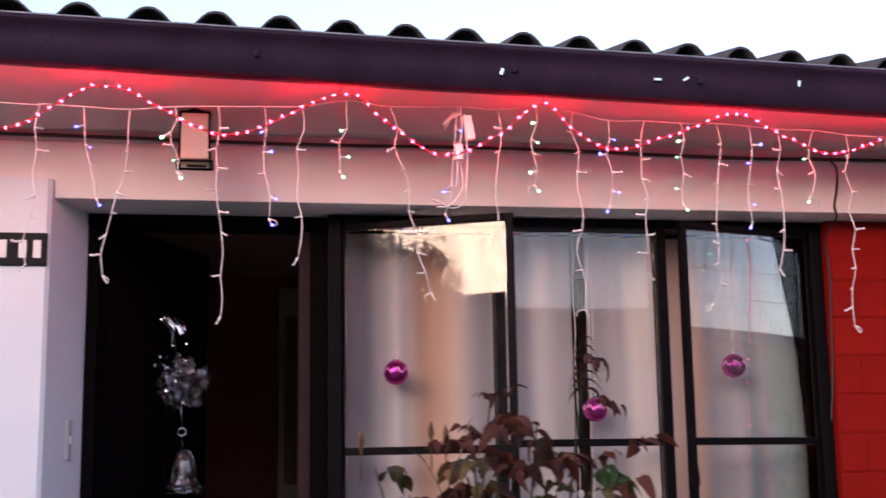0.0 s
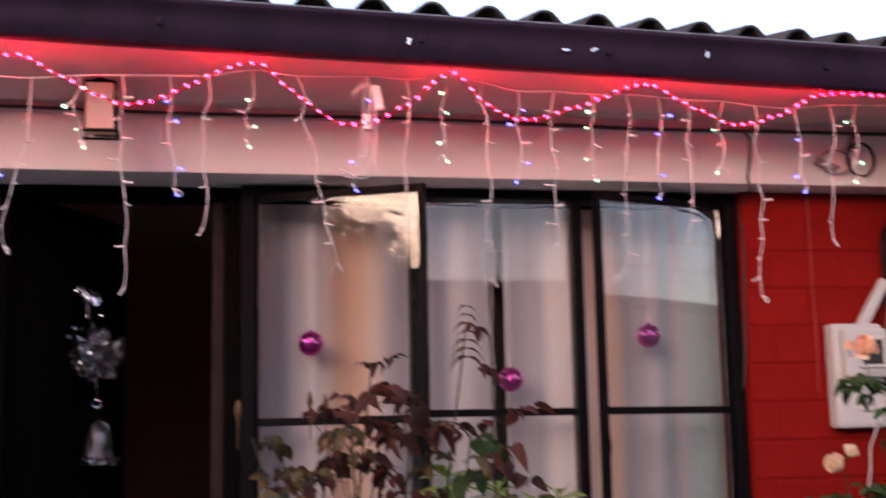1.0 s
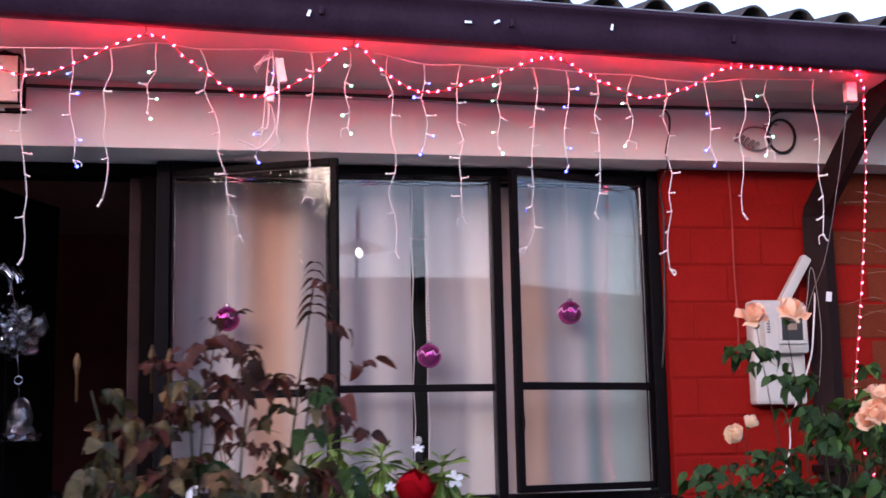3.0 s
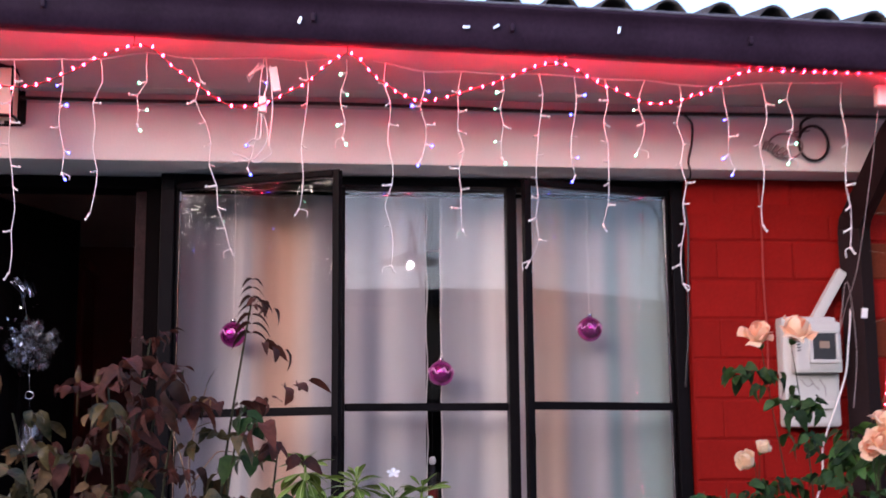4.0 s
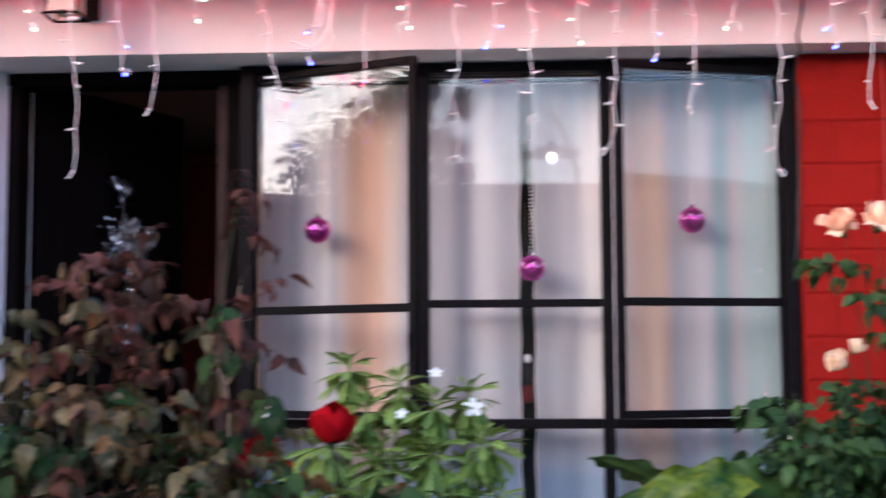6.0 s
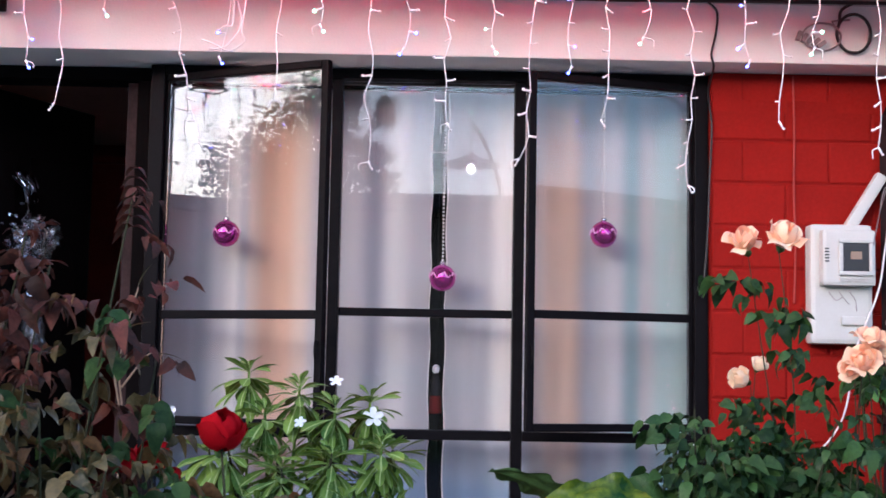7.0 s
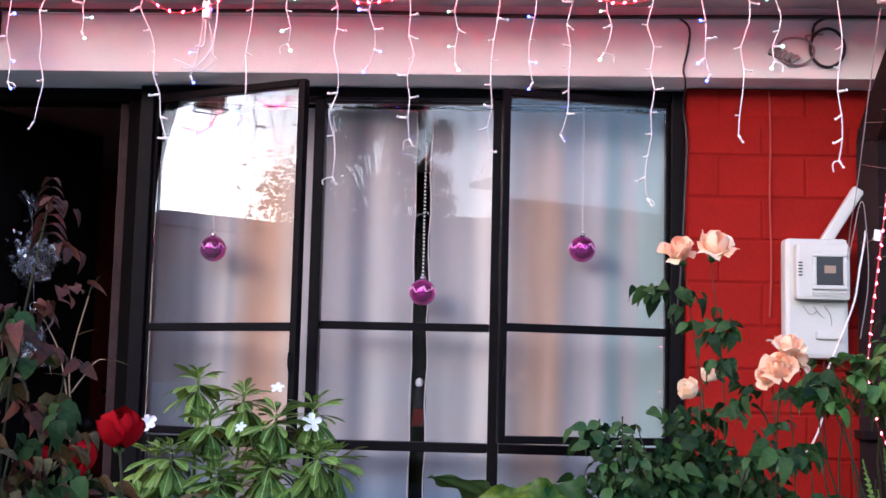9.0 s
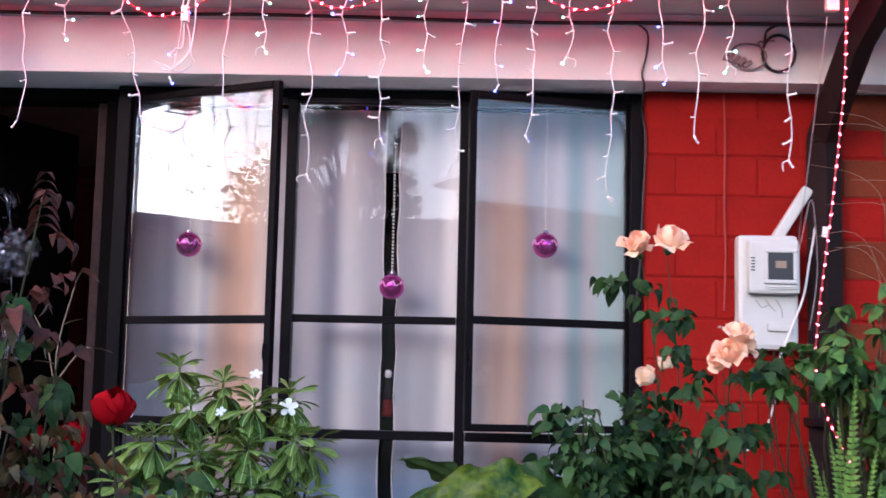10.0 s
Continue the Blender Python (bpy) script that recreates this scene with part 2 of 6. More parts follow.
M_WHITEPAINT = mat("white_lettering", (0.8, 0.8, 0.8), 0.5, var=0.05, bump=0)
M_LANTERNGLASS = mat("frosted_lantern_glass", (0.80, 0.72, 0.62), 0.35, var=0.08, scale=12, fine=90, bump=0.1, trans=0.5)
def leaf_mat(name, col, col2, rough=0.38, trans=0.18, spec=0.17):
    return mat(name, col, rough, var=0.2, scale=25, fine=140, bump=0.45, obvar=0.55, island=0.75, col2=col2, trans=trans, spec=spec, contrast=2.0)
M_LEAF = leaf_mat("green_leaf", (0.055, 0.115, 0.028), (0.018, 0.05, 0.014))
M_LEAFDARK = leaf_mat("deep_green_leaf", (0.042, 0.080, 0.024), (0.010, 0.026, 0.010), 0.45, 0.15, 0.08)
M_LEAFOLIVE = leaf_mat("olive_rose_leaf", (0.15, 0.105, 0.04), (0.022, 0.026, 0.012), 0.32, 0.22, 0.22)
M_LEAFRED = leaf_mat("reddish_rose_leaf", (0.12, 0.036, 0.024), (0.032, 0.016, 0.012), 0.45, 0.18, 0.10)
M_LEAFTAN = leaf_mat("tan_rose_leaf", (0.23, 0.12, 0.045), (0.05, 0.028, 0.016), 0.4, 0.3, 0.2)
M_LEAFLIGHT = leaf_mat("light_green_leaf", (0.22, 0.32, 0.055), (0.056, 0.125, 0.026))
M_MIDRIB = mat("pale_leaf_rib", (0.34, 0.44, 0.16), 0.5, var=0.1, scale=40, fine=200, bump=0)
M_LEAFMID = leaf_mat("mid_green_leaf", (0.11, 0.24, 0.055), (0.03, 0.09, 0.022))
M_FERN = leaf_mat("fern_green", (0.20, 0.34, 0.06), (0.08, 0.17, 0.03))
M_LEAFYELLOW = mat("yellow_green_leaf", (0.10, 0.135, 0.010), 0.33, var=0.45, scale=7, fine=60, bump=0.5, obvar=0.3, col2=(0.006, 0.040, 0.005), trans=0.15, spec=0.2, contrast=4.0)
M_STEM = mat("green_brown_stem", (0.040, 0.040, 0.020), 0.6, spec=0.1, var=0.25, scale=40, fine=200, bump=0.2)
M_TWIG = mat("pale_dry_twig", (0.25, 0.16, 0.10), 0.7, var=0.2, scale=40, fine=200, bump=0.2)
M_PEACHROSE = mat("peach_petal", (0.97, 0.70, 0.48), 0.55, var=0.12, scale=30, fine=200, bump=0.1, obvar=0.9, col2=(0.94, 0.44, 0.26), trans=0.3, spec=0.05)
M_CREAMROSE = mat("cream_petal", (0.96, 0.82, 0.62), 0.55, var=0.12, scale=30, fine=200, bump=0.1, obvar=0.8, col2=(0.93, 0.66, 0.42), trans=0.3, spec=0.05)
M_REDROSE = mat("red_petal", (0.36, 0.004, 0.008), 0.65, var=0.25, scale=30, fine=200, bump=0.3, obvar=0.45, col2=(0.16, 0.002, 0.004), trans=0.15, spec=0.03)
M_WHITEPETAL = mat("white_petal", (0.85, 0.86, 0.86), 0.55, var=0.05, scale=20, fine=200, bump=0.1, trans=0.25)
M_SOIL = mat("garden_soil", (0.07, 0.05, 0.035), 0.9, var=0.3, scale=6, fine=60, bump=0.8)
M_GRASS = mat("rough_lawn", (0.06, 0.10, 0.03), 0.9, var=0.35, scale=3, fine=60, bump=0.8)
M_ROAD = mat("asphalt", (0.05, 0.05, 0.052), 0.9, var=0.15, scale=3, fine=120, bump=0.4)
M_PAVE = mat("concrete_paving", (0.3, 0.29, 0.28), 0.85, var=0.12, scale=3, fine=90, bump=0.4)
M_HOUSE2 = mat("ochre_render", (0.30, 0.22, 0.16), 0.85, var=0.1, scale=2, fine=60, bump=0.3)
M_BARK = mat("bark", (0.10, 0.075, 0.055), 0.9, var=0.3, scale=12, fine=80, bump=0.8)
M_LAMP = mat("lit_bulb", (0.9, 0.9, 0.85), 0.3, var=0.0, bump=0, emit=(1.0, 0.97, 0.9), strength=BULB)


# ---- mesh helpers ----
def obj(name, bm, material, parent=None, label="", smooth=False):
    me = bpy.data.meshes.new(name)
    bm.normal_update()
    bm.to_mesh(me)
    bm.free()
    if smooth:
        me.polygons.foreach_set("use_smooth", [True] * len(me.polygons))
    me.materials.append(material)
    o = new(name, me)
    if parent is not None:
        o.parent = parent
    if label:
        o["label"] = label
    return o


def part(name, bm, material, parent, label="", smooth=False):
    return obj(name, bm, material, parent, label, smooth)


def share(name, me, m, parent):
    """A piece that shares its mesh with others."""
    o = new(name, me)
    o.parent = parent
    o.matrix_basis = m
    return o


def mesh_of(name, bm, material, smooth=False):
    me = bpy.data.meshes.new(name)
    bm.normal_update()
    bm.to_mesh(me)
    bm.free()
    if smooth:
        me.polygons.foreach_set("use_smooth", [True] * len(me.polygons))
    me.materials.append(material)
    return me


def thing(name, at, label, category, group="", kind=""):
    e = new(name)
    e.empty_display_size = 0.05
    e.matrix_basis = at if isinstance(at, Matrix) else Matrix.Translation(at)
    return tagged(e, label, category, group, kind)


def box(bm, x0, x1, y0, y1, z0, z1, bevel=0.0, m=None):
    r = bmesh.ops.create_cube(bm, size=1.0)
    vs = r["verts"]
    for v in vs:
        v.co = Vector(((x0 + x1) / 2 + v.co.x * (x1 - x0), (y0 + y1) / 2 + v.co.y * (y1 - y0), (z0 + z1) / 2 + v.co.z * (z1 - z0)))
    if bevel:
        es = list({e for v in vs for e in v.link_edges})
        b = bmesh.ops.bevel(bm, geom=es, offset=bevel, segments=2, affect="EDGES", profile=0.6)
        vs = list({v for f in b["faces"] for v in f.verts} | {v for v in vs if v.is_valid})
    if m is not None:
        bmesh.ops.transform(bm, matrix=m, verts=[v for v in vs if v.is_valid])
    return bm


def newbox(*a, **k):
    return box(bmesh.new(), *a, **k)


def tube(bm, pts, r0, r1=None, seg=6, caps=True):
    r1 = r0 if r1 is None else r1
    pts = [Vector(p) for p in pts]
    rings = []
    up = Vector((0.123, 0.981, 0.15))
    for i, p in enumerate(pts):
        d = (pts[min(i + 1, len(pts) - 1)] - pts[max(i - 1, 0)]).normalized()
        u = (up - d * up.dot(d))
        u = u.normalized() if u.length > 1e-4 else d.orthogonal().normalized()
        w = d.cross(u)
        r = r0 + (r1 - r0) * i / max(1, len(pts) - 1)
        rings.append([bm.verts.new(p + (u * math.cos(2 * math.pi * k / seg) + w * math.sin(2 * math.pi * k / seg)) * r) for k in range(seg)])
    for a, b in zip(rings, rings[1:]):
        for k in range(seg):
            bm.faces.new((a[k], a[(k + 1) % seg], b[(k + 1) % seg], b[k]))
    if caps:
        bm.faces.new(rings[0][::-1])
        bm.faces.new(rings[-1])
    return bm


def spline(pts, n=8):
    """Catmull-Rom through the points."""
    pts = [Vector(p) for p in pts]
    out = []
    for i in range(len(pts) - 1):
        p0, p1, p2, p3 = pts[max(i - 1, 0)], pts[i], pts[i + 1], pts[min(i + 2, len(pts) - 1)]
        for k in range(n):
            t = k / n
            out.append(0.5 * ((2 * p1) + (p2 - p0) * t + (2 * p0 - 5 * p1 + 4 * p2 - p3) * t * t + (3 * p1 - p0 - 3 * p2 + p3) * t ** 3))
    out.append(pts[-1])
    return out


def ball(bm, c, r, u=8, v=6, sz=1.0):
    q = bmesh.ops.create_uvsphere(bm, u_segments=u, v_segments=v, radius=r)
    for w in q["verts"]:
        w.co = Vector((w.co.x, w.co.y, w.co.z * sz)) + Vector(c)
    return bm


def lathe(bm, profile, c=(0, 0, 0), seg=20):
    rings = [[bm.verts.new((c[0] + r * math.cos(2 * math.pi * k / seg), c[1] + r * math.sin(2 * math.pi * k / seg), c[2] + z)) for k in range(seg)] for r, z in profile]
    for a, b in zip(rings, rings[1:]):
        for k in range(seg):
            bm.faces.new((a[k], a[(k + 1) % seg], b[(k + 1) % seg], b[k]))
    bm.faces.new(rings[0][::-1])
    bm.faces.new(rings[-1])
    bmesh.ops.recalc_face_normals(bm, faces=bm.faces[:])
    return bm


def aim(p, d, roll=0.0, s=1.0):
    """A pose at p with local +Y along d and local +Z as near to up as can be."""
    d = Vector(d).normalized()
    up = Vector((0, 0, 1))
    x = d.cross(up)
    x = x.normalized() if x.length > 1e-3 else Vector((1, 0, 0))
    z = x.cross(d).normalized()
    m = Matrix((x, d, z)).transposed().to_4x4()
    return Matrix.Translation(p) @ m @ Matrix.Rotation(roll, 4, "Y") @ Matrix.Diagonal((s, s, s, 1))


# ---- ground ----
g = bmesh.new()
bmesh.ops.create_grid(g, x_segments=2, y_segments=2, size=600)
tagged(obj("ground", g, M_GRASS), "rough dusky lawn ground reaching to the distance", "ground", kind="structure")
tagged(obj("garden_bed", newbox(-1.0, 4.5, -2.35, -0.10, -0.02, 0.035, bevel=0.01), M_SOIL), "dark soil of the front garden bed", "flower bed", kind="structure")
tagged(obj("garden_path", newbox(-6, 9, -5.2, -2.40, -0.02, 0.03, bevel=0.005), M_PAVE), "pale concrete path along the front garden", "path", kind="structure")
tagged(obj("road", newbox(-60, 60, -12.5, -6.5, -0.02, 0.012), M_ROAD), "asphalt street in front of the house", "road", kind="structure")

# ---- the house front ----
X0, X1 = -3.4, 4.4
BEAM_B, BEAM_T = 2.118, 2.325
tagged(obj("wall_front_beam", newbox(X0, X1, -0.20, 0.16, BEAM_B, BEAM_T, bevel=0.004), M_PLASTER), "white plastered lintel beam over door and window", "beam", kind="structure")
tagged(obj("wall_upper", newbox(X0, X1, -0.16, 0.16, BEAM_T, 2.46), M_PLASTER), "white plastered wall above the beam", "wall", kind="structure")
# white wing wall with a splayed reveal beside the door
w = bmesh.new()
foot = [(-3.4, -0.225), (-0.868, -0.225), (-0.856, -0.215), (-0.752, 0.105), (-0.752, 0.16), (-3.4, 0.16)]
zt = [2.172, 2.172, 2.17, BEAM_B, BEAM_B, 2.17]
lo = [w.verts.new((x, y, 0)) for x, y in foot]
hi = [w.verts.new((x, y, 2.172 if y < -0.2 else BEAM_B - 0.002)) for x, y in foot]
for i in range(6):
    w.faces.new((lo[i], lo[(i + 1) % 6], hi[(i + 1) % 6], hi[i]))
mid = [w.verts.new((x, -0.203, 2.172)) for x in (-3.4, -0.853)]
mid2 = [w.verts.new((x, -0.203, BEAM_B - 0.002)) for x in (-3.4, -0.853)]
w.faces.new((hi[0], hi[1], hi[2], mid[1], mid[0]))
w.faces.new((mid[0], mid[1], mid2[1], mid2[0]))
w.faces.new((mid2[0], mid2[1], hi[3], hi[4], hi[5]))
w.faces.new(lo[::-1])
bmesh.ops.recalc_face_normals(w, faces=w.faces[:])
tagged(obj("wall_left", w, M_PILLAR), "white painted wall beside the open front door", "wall", kind="structure")

# house number plate: its figures as plain bars
pl = thing("number_plate", (-0.99, -0.226, 1.96), "black house number plate with white bars on the white wall", "plate")
part("plate", newbox(-0.14, 0.128, -0.008, 0.002, -0.048, 0.048, bevel=0.003), M_BLACK, pl)
for i, bx in enumerate((-0.105, -0.05, 0.005, 0.06, 0.10)):
    part("bar", newbox(bx - 0.011, bx + 0.011, -0.011, -0.007, -0.026, 0.026, bevel=0.002), M_WHITEPAINT, pl)
sw = thing("door_bell", pose(-0.815, -0.06, 1.42, 0, 0, 77), "narrow grey door bell box on the splayed reveal", "door bell")
part("case", newbox(-0.016, 0.016, -0.016, 0.004, -0.06, 0.06, bevel=0.004), M_METER, sw)
part("button", newbox(-0.007, 0.007, -0.021, -0.015, -0.012, 0.012, bevel=0.002), M_WHITEPAINT, sw)

# ---- eave, gutter and roof ----
def fall(x):
    """The eave falls gently towards the downpipe."""
    return -0.026 * x
s = bmesh.new()
a, b = [[s.verts.new((x, y, z + (0.85 * fall(x) if y < -0.3 else 0))) for y, z in ((-0.655, 2.357), (-0.655, 2.377), (-0.10, 2.352), (-0.10, 2.331))] for x in (X0, X1)]
s.faces.new(a)
s.faces.new(b[::-1])
for i in range(4):
    s.faces.new((a[i], b[i], b[(i + 1) % 4], a[(i + 1) % 4]))
bmesh.ops.recalc_face_normals(s, faces=s.faces[:])
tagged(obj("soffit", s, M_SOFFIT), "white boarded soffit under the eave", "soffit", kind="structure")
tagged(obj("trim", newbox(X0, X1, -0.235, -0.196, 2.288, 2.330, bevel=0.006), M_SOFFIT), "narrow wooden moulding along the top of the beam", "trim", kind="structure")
# the boxed metal gutter, with a rolled lip
gut = thing("gutter", (0, 0, 0), "dark painted metal gutter along the eave", "gutter")
q = bmesh.new()
prof = [(-0.635, 2.352), (-0.675, 2.347), (-0.690, 2.356), (-0.695, 2.40), (-0.699, 2.42), (-0.704, 2.452), (-0.716, 2.458), (-0.716, 2.468), (-0.704, 2.472),
        (-0.694, 2.464), (-0.688, 2.42), (-0.682, 2.362), (-0.642, 2.362), (-0.642, 2.45), (-0.635, 2.45)]
xs = [X0 + (X1 - X0) * i / 26 for i in range(27)]
rings = [[q.verts.new((x, y + 0.0025 * noise.noise((x * 1.7, y * 3, z * 3)), z + fall(x) + 0.003 * noise.noise((x * 0.9, 3.1, 0.2)))) for y, z in prof] for x in xs]
for r0, r1 in zip(rings, rings[1:]):
    for i in range(len(prof)):
        j = (i + 1) % len(prof)
        q.faces.new((r0[i], r0[j], r1[j], r1[i]))
q.faces.new(rings[0])
q.faces.new(rings[-1][::-1])
bmesh.ops.recalc_face_normals(q, faces=q.faces[:])
part("trough", q, M_GUTTER, gut, "", True)
lip = bmesh.new()
tube(lip, [(x, -0.714 + 0.0025 * noise.noise((x * 1.7, -2.1, 7.4)), 2.472 + fall(x) + 0.003 * noise.noise((x * 0.9, 3.1, 0.2))) for x in xs], 0.0035, seg=8)
part("rolled_lip", lip, M_LIP, gut, "rolled lip made pale to paint the sky's highlight", True)
for gx in (-1.6, -0.28, 0.42, 0.955, 1.62, 2.5):
    part("bracket", newbox(gx - 0.006, gx + 0.006, -0.708, -0.690, 2.398 + fall(gx), 2.42 + fall(gx), bevel=0.003), M_GUTTER, gut, "small bracket")
for gx, gz, rr in ((0.385, 2.388, 6), (0.83, 2.382, 30), (0.912, 2.386, 20), (1.25, 2.385, 4)):
    part("clip", newbox(-0.004, 0.004, -0.006, 0.002, -0.010, 0.010, bevel=0.001, m=pose(gx, -0.700, gz, 0, rr * 3, 0)), M_SILVER, gut, "bent silver clip")

# corrugated fibre cement sheets, 162 mm from crest to crest
PITCH = 0.1622
def corrugated(name, x0, x1, y0, z0, slope, length):
    bm = bmesh.new()
    nx = int((x1 - x0) / PITCH * 12)
    rows = []
    for j in range(7):
        d = length * j / 6
        row = []
        for i in range(nx + 1):
            x = x0 + (x1 - x0) * i / nx
            # the sheets were laid with laps of different width: the crests crowd a little towards the downpipe
            w = min(2.6, max(-1.6, x))
            ph = (4.2454 + 5.8932 * w + 0.2434 * w * w + (x - w) / PITCH) * 2 * math.pi
            h = 0.029 * (1 - 2 * abs(math.sin(ph / 2)) ** 2.7) + fall(x)
            row.append((x, y0 + d, z0 + h + d * slope))
        rows.append(row)
    top = [[bm.verts.new(p) for p in r] for r in rows]
    bot = [[bm.verts.new((x, y, z - 0.008)) for x, y, z in r] for r in rows]
    for g0, flip in ((top, False), (bot, True)):
        for r0, r1 in zip(g0, g0[1:]):
            for i in range(nx):
                f = (r0[i], r0[i + 1], r1[i + 1], r1[i])
                bm.faces.new(f[::-1] if flip else f)
    for i in range(nx):
        bm.faces.new((top[0][i], bot[0][i], bot[0][i + 1], top[0][i + 1]))
    return obj(name, bm, M_ROOF, smooth=True)
tagged(corrugated("roof", X0, X1, -0.672, 2.500, 0.22, 3.5), "dark corrugated fibre cement roof sheets", "roof", kind="structure")
tagged(obj("roof_back", newbox(X0, X1, 2.83, 6.2, 3.1, 3.2), M_ROOF), "dark roof over the back of the house", "roof", kind="structure")

# ---- downpipe ----
dp = thing("downpipe", (2.147, -0.12, 0), "dark square downpipe with a swan neck from the gutter", "downpipe")
def square_tube(pts, r):
    return tube(bmesh.new(), pts, r, seg=4)
part("pipe", square_tube([(0.0, 0, 0.02), (0.0, 0, 1.95), (0.0, -0.02, 1.985)], 0.052), M_PIPE, dp)
part("swan_neck", square_tube([(0.0, -0.01, 1.975), (0.002, -0.16, 2.075), (0.018, -0.29, 2.19), (0.048, -0.41, 2.275), (0.05, -0.51, 2.33)], 0.050), M_PIPE, dp)
part("clamp", newbox(-0.058, 0.058, -0.055, 0.04, 1.10, 1.125, bevel=0.003), M_PIPE, dp)

# ---- brick wall ----
BR_Y = -0.08
wb = bmesh.new()
box(wb, 1.614, X1, BR_Y + 0.0045, 0.16, 0.0, BEAM_B - 0.003)
wall_r = tagged(obj("wall_right", wb, M_JOINT), "red painted brick wall beside the window", "wall", kind="structure")
tagged(obj("wall_sill", newbox(-0.03, 1.612, -0.07, 0.16, 0.0, 0.66), M_JOINT), "low red painted wall under the window", "wall", kind="structure")

# ---- room behind ----
tagged(obj("wall_room_back", newbox(-2.6, 3.4, 3.4, 3.5, 0, 2.6), M_ROOM), "dark red back wall of the room", "wall", kind="structure")
tagged(obj("wall_room_left", newbox(-2.7, -2.6, 0.163, 3.5, 0, 2.6), M_ROOM), "dark red side wall of the room", "wall", kind="structure")
tagged(obj("wall_room_right", newbox(3.4, 3.5, 0.163, 3.5, 0, 2.6), M_ROOM), "dark red end wall of the room", "wall", kind="structure")
tagged(obj("ceiling", newbox(-2.7, 3.5, 0.163, 3.5, 2.45, 2.55), M_ROOMCEIL), "dim plain ceiling of the room", "ceiling", kind="structure")
tagged(obj("floor", newbox(-2.7, 3.5, -0.06, 3.5, -0.03, 0.05), M_ROOMFLOOR), "dark boarded floor of the room", "floor", kind="structure")
# a pale door standing in the room's back wall
rd = thing("door_1", (0.02, 3.37, 0.05), "narrow pale beige panelled inner door in the back wall", "door", kind="structure")
part("leaf", newbox(-0.085, 0.085, -0.02, 0.028, 0, 2.32, bevel=0.004), mat("beige_door_paint", (0.55, 0.48, 0.38), 0.5), rd)
for zz in (0.15, 1.2):
    part("panel", newbox(-0.05, 0.05, -0.028, -0.018, zz, zz + 0.95, bevel=0.008), M_HOUSE2, rd)

wr = thing("wardrobe", (-1.0, 3.16, 0.05), "dark red wardrobe against the back wall of the dim room", "wardrobe")
M_WARDROBE = mat("dark_red_lacquer", (0.30, 0.035, 0.03), 0.45, var=0.2, scale=8, fine=80, bump=0.1)
part("carcass", newbox(-0.30, 0.22, -0.16, 0.22, 0.06, 2.23, bevel=0.006), M_WARDROBE, wr)
part("cornice", newbox(-0.32, 0.24, -0.18, 0.23, 2.232, 2.27, bevel=0.008), M_WARDROBE, wr)
for xx in (-0.295, -0.035):
    leaf_ = part("door", newbox(xx, xx + 0.25, -0.182, -0.162, 0.10, 2.20, bevel=0.005), M_WARDROBE, wr)
    part("knob", ball(bmesh.new(), (xx + (0.22 if xx < -0.1 else 0.03), -0.195, 1.1), 0.014, 10, 8), M_STEEL, leaf_, "small dark knob", True)
for xx in (-0.28, 0.17):
    part("foot", newbox(xx, xx + 0.03, -0.14, -0.10, 0.0, 0.06, bevel=0.004), M_WARDROBE, wr)

# unseen dark block, added so the gap between the curtains stays black
gap_backing = thing("cupboard", (0.85, 3.15, 0.05), "made-up tall dark cupboard, added behind the curtains to blacken their gap", "cupboard")
part("carcass", newbox(-0.75, 0.75, -0.20, 0.22, 0.0, 2.32, bevel=0.006), M_DARKWOOD, gap_backing)
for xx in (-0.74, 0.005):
    leaf_ = part("door", newbox(xx, xx + 0.735, -0.222, -0.202, 0.06, 2.28, bevel=0.005), M_DARKWOOD, gap_backing)
    part("knob", ball(bmesh.new(), (xx + (0.69 if xx < 0 else 0.045), -0.236, 1.1), 0.014, 10, 8), M_STEEL, leaf_, "small dark knob", True)

# ---- front door ----
fr = thing("door_frame", (0, 0, 0), "dark wooden frame of the front doorway", "door frame", kind="structure")
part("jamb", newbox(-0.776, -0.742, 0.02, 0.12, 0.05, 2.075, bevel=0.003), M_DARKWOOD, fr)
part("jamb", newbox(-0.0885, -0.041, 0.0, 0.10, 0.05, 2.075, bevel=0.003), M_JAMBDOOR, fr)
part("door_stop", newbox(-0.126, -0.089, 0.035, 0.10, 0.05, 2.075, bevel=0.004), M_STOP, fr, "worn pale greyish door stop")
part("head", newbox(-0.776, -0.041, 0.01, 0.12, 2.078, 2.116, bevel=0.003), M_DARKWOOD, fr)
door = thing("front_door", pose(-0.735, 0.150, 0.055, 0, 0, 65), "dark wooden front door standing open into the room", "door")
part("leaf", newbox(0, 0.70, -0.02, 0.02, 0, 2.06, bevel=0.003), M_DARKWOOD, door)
for zz, hh in ((0.14, 0.75), (1.0, 0.86)):
    for xx in (0.08, 0.38):
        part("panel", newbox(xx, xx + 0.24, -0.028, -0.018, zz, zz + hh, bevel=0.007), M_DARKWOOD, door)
hd = bmesh.new()
ball(hd, (0.66, -0.06, 1.0), 0.026, 12, 8)
tube(hd, [(0.66, -0.018, 1.0), (0.66, -0.05, 1.0)], 0.01, seg=8)
part("knob", hd, M_STEEL, door, "dull dark knob", True)

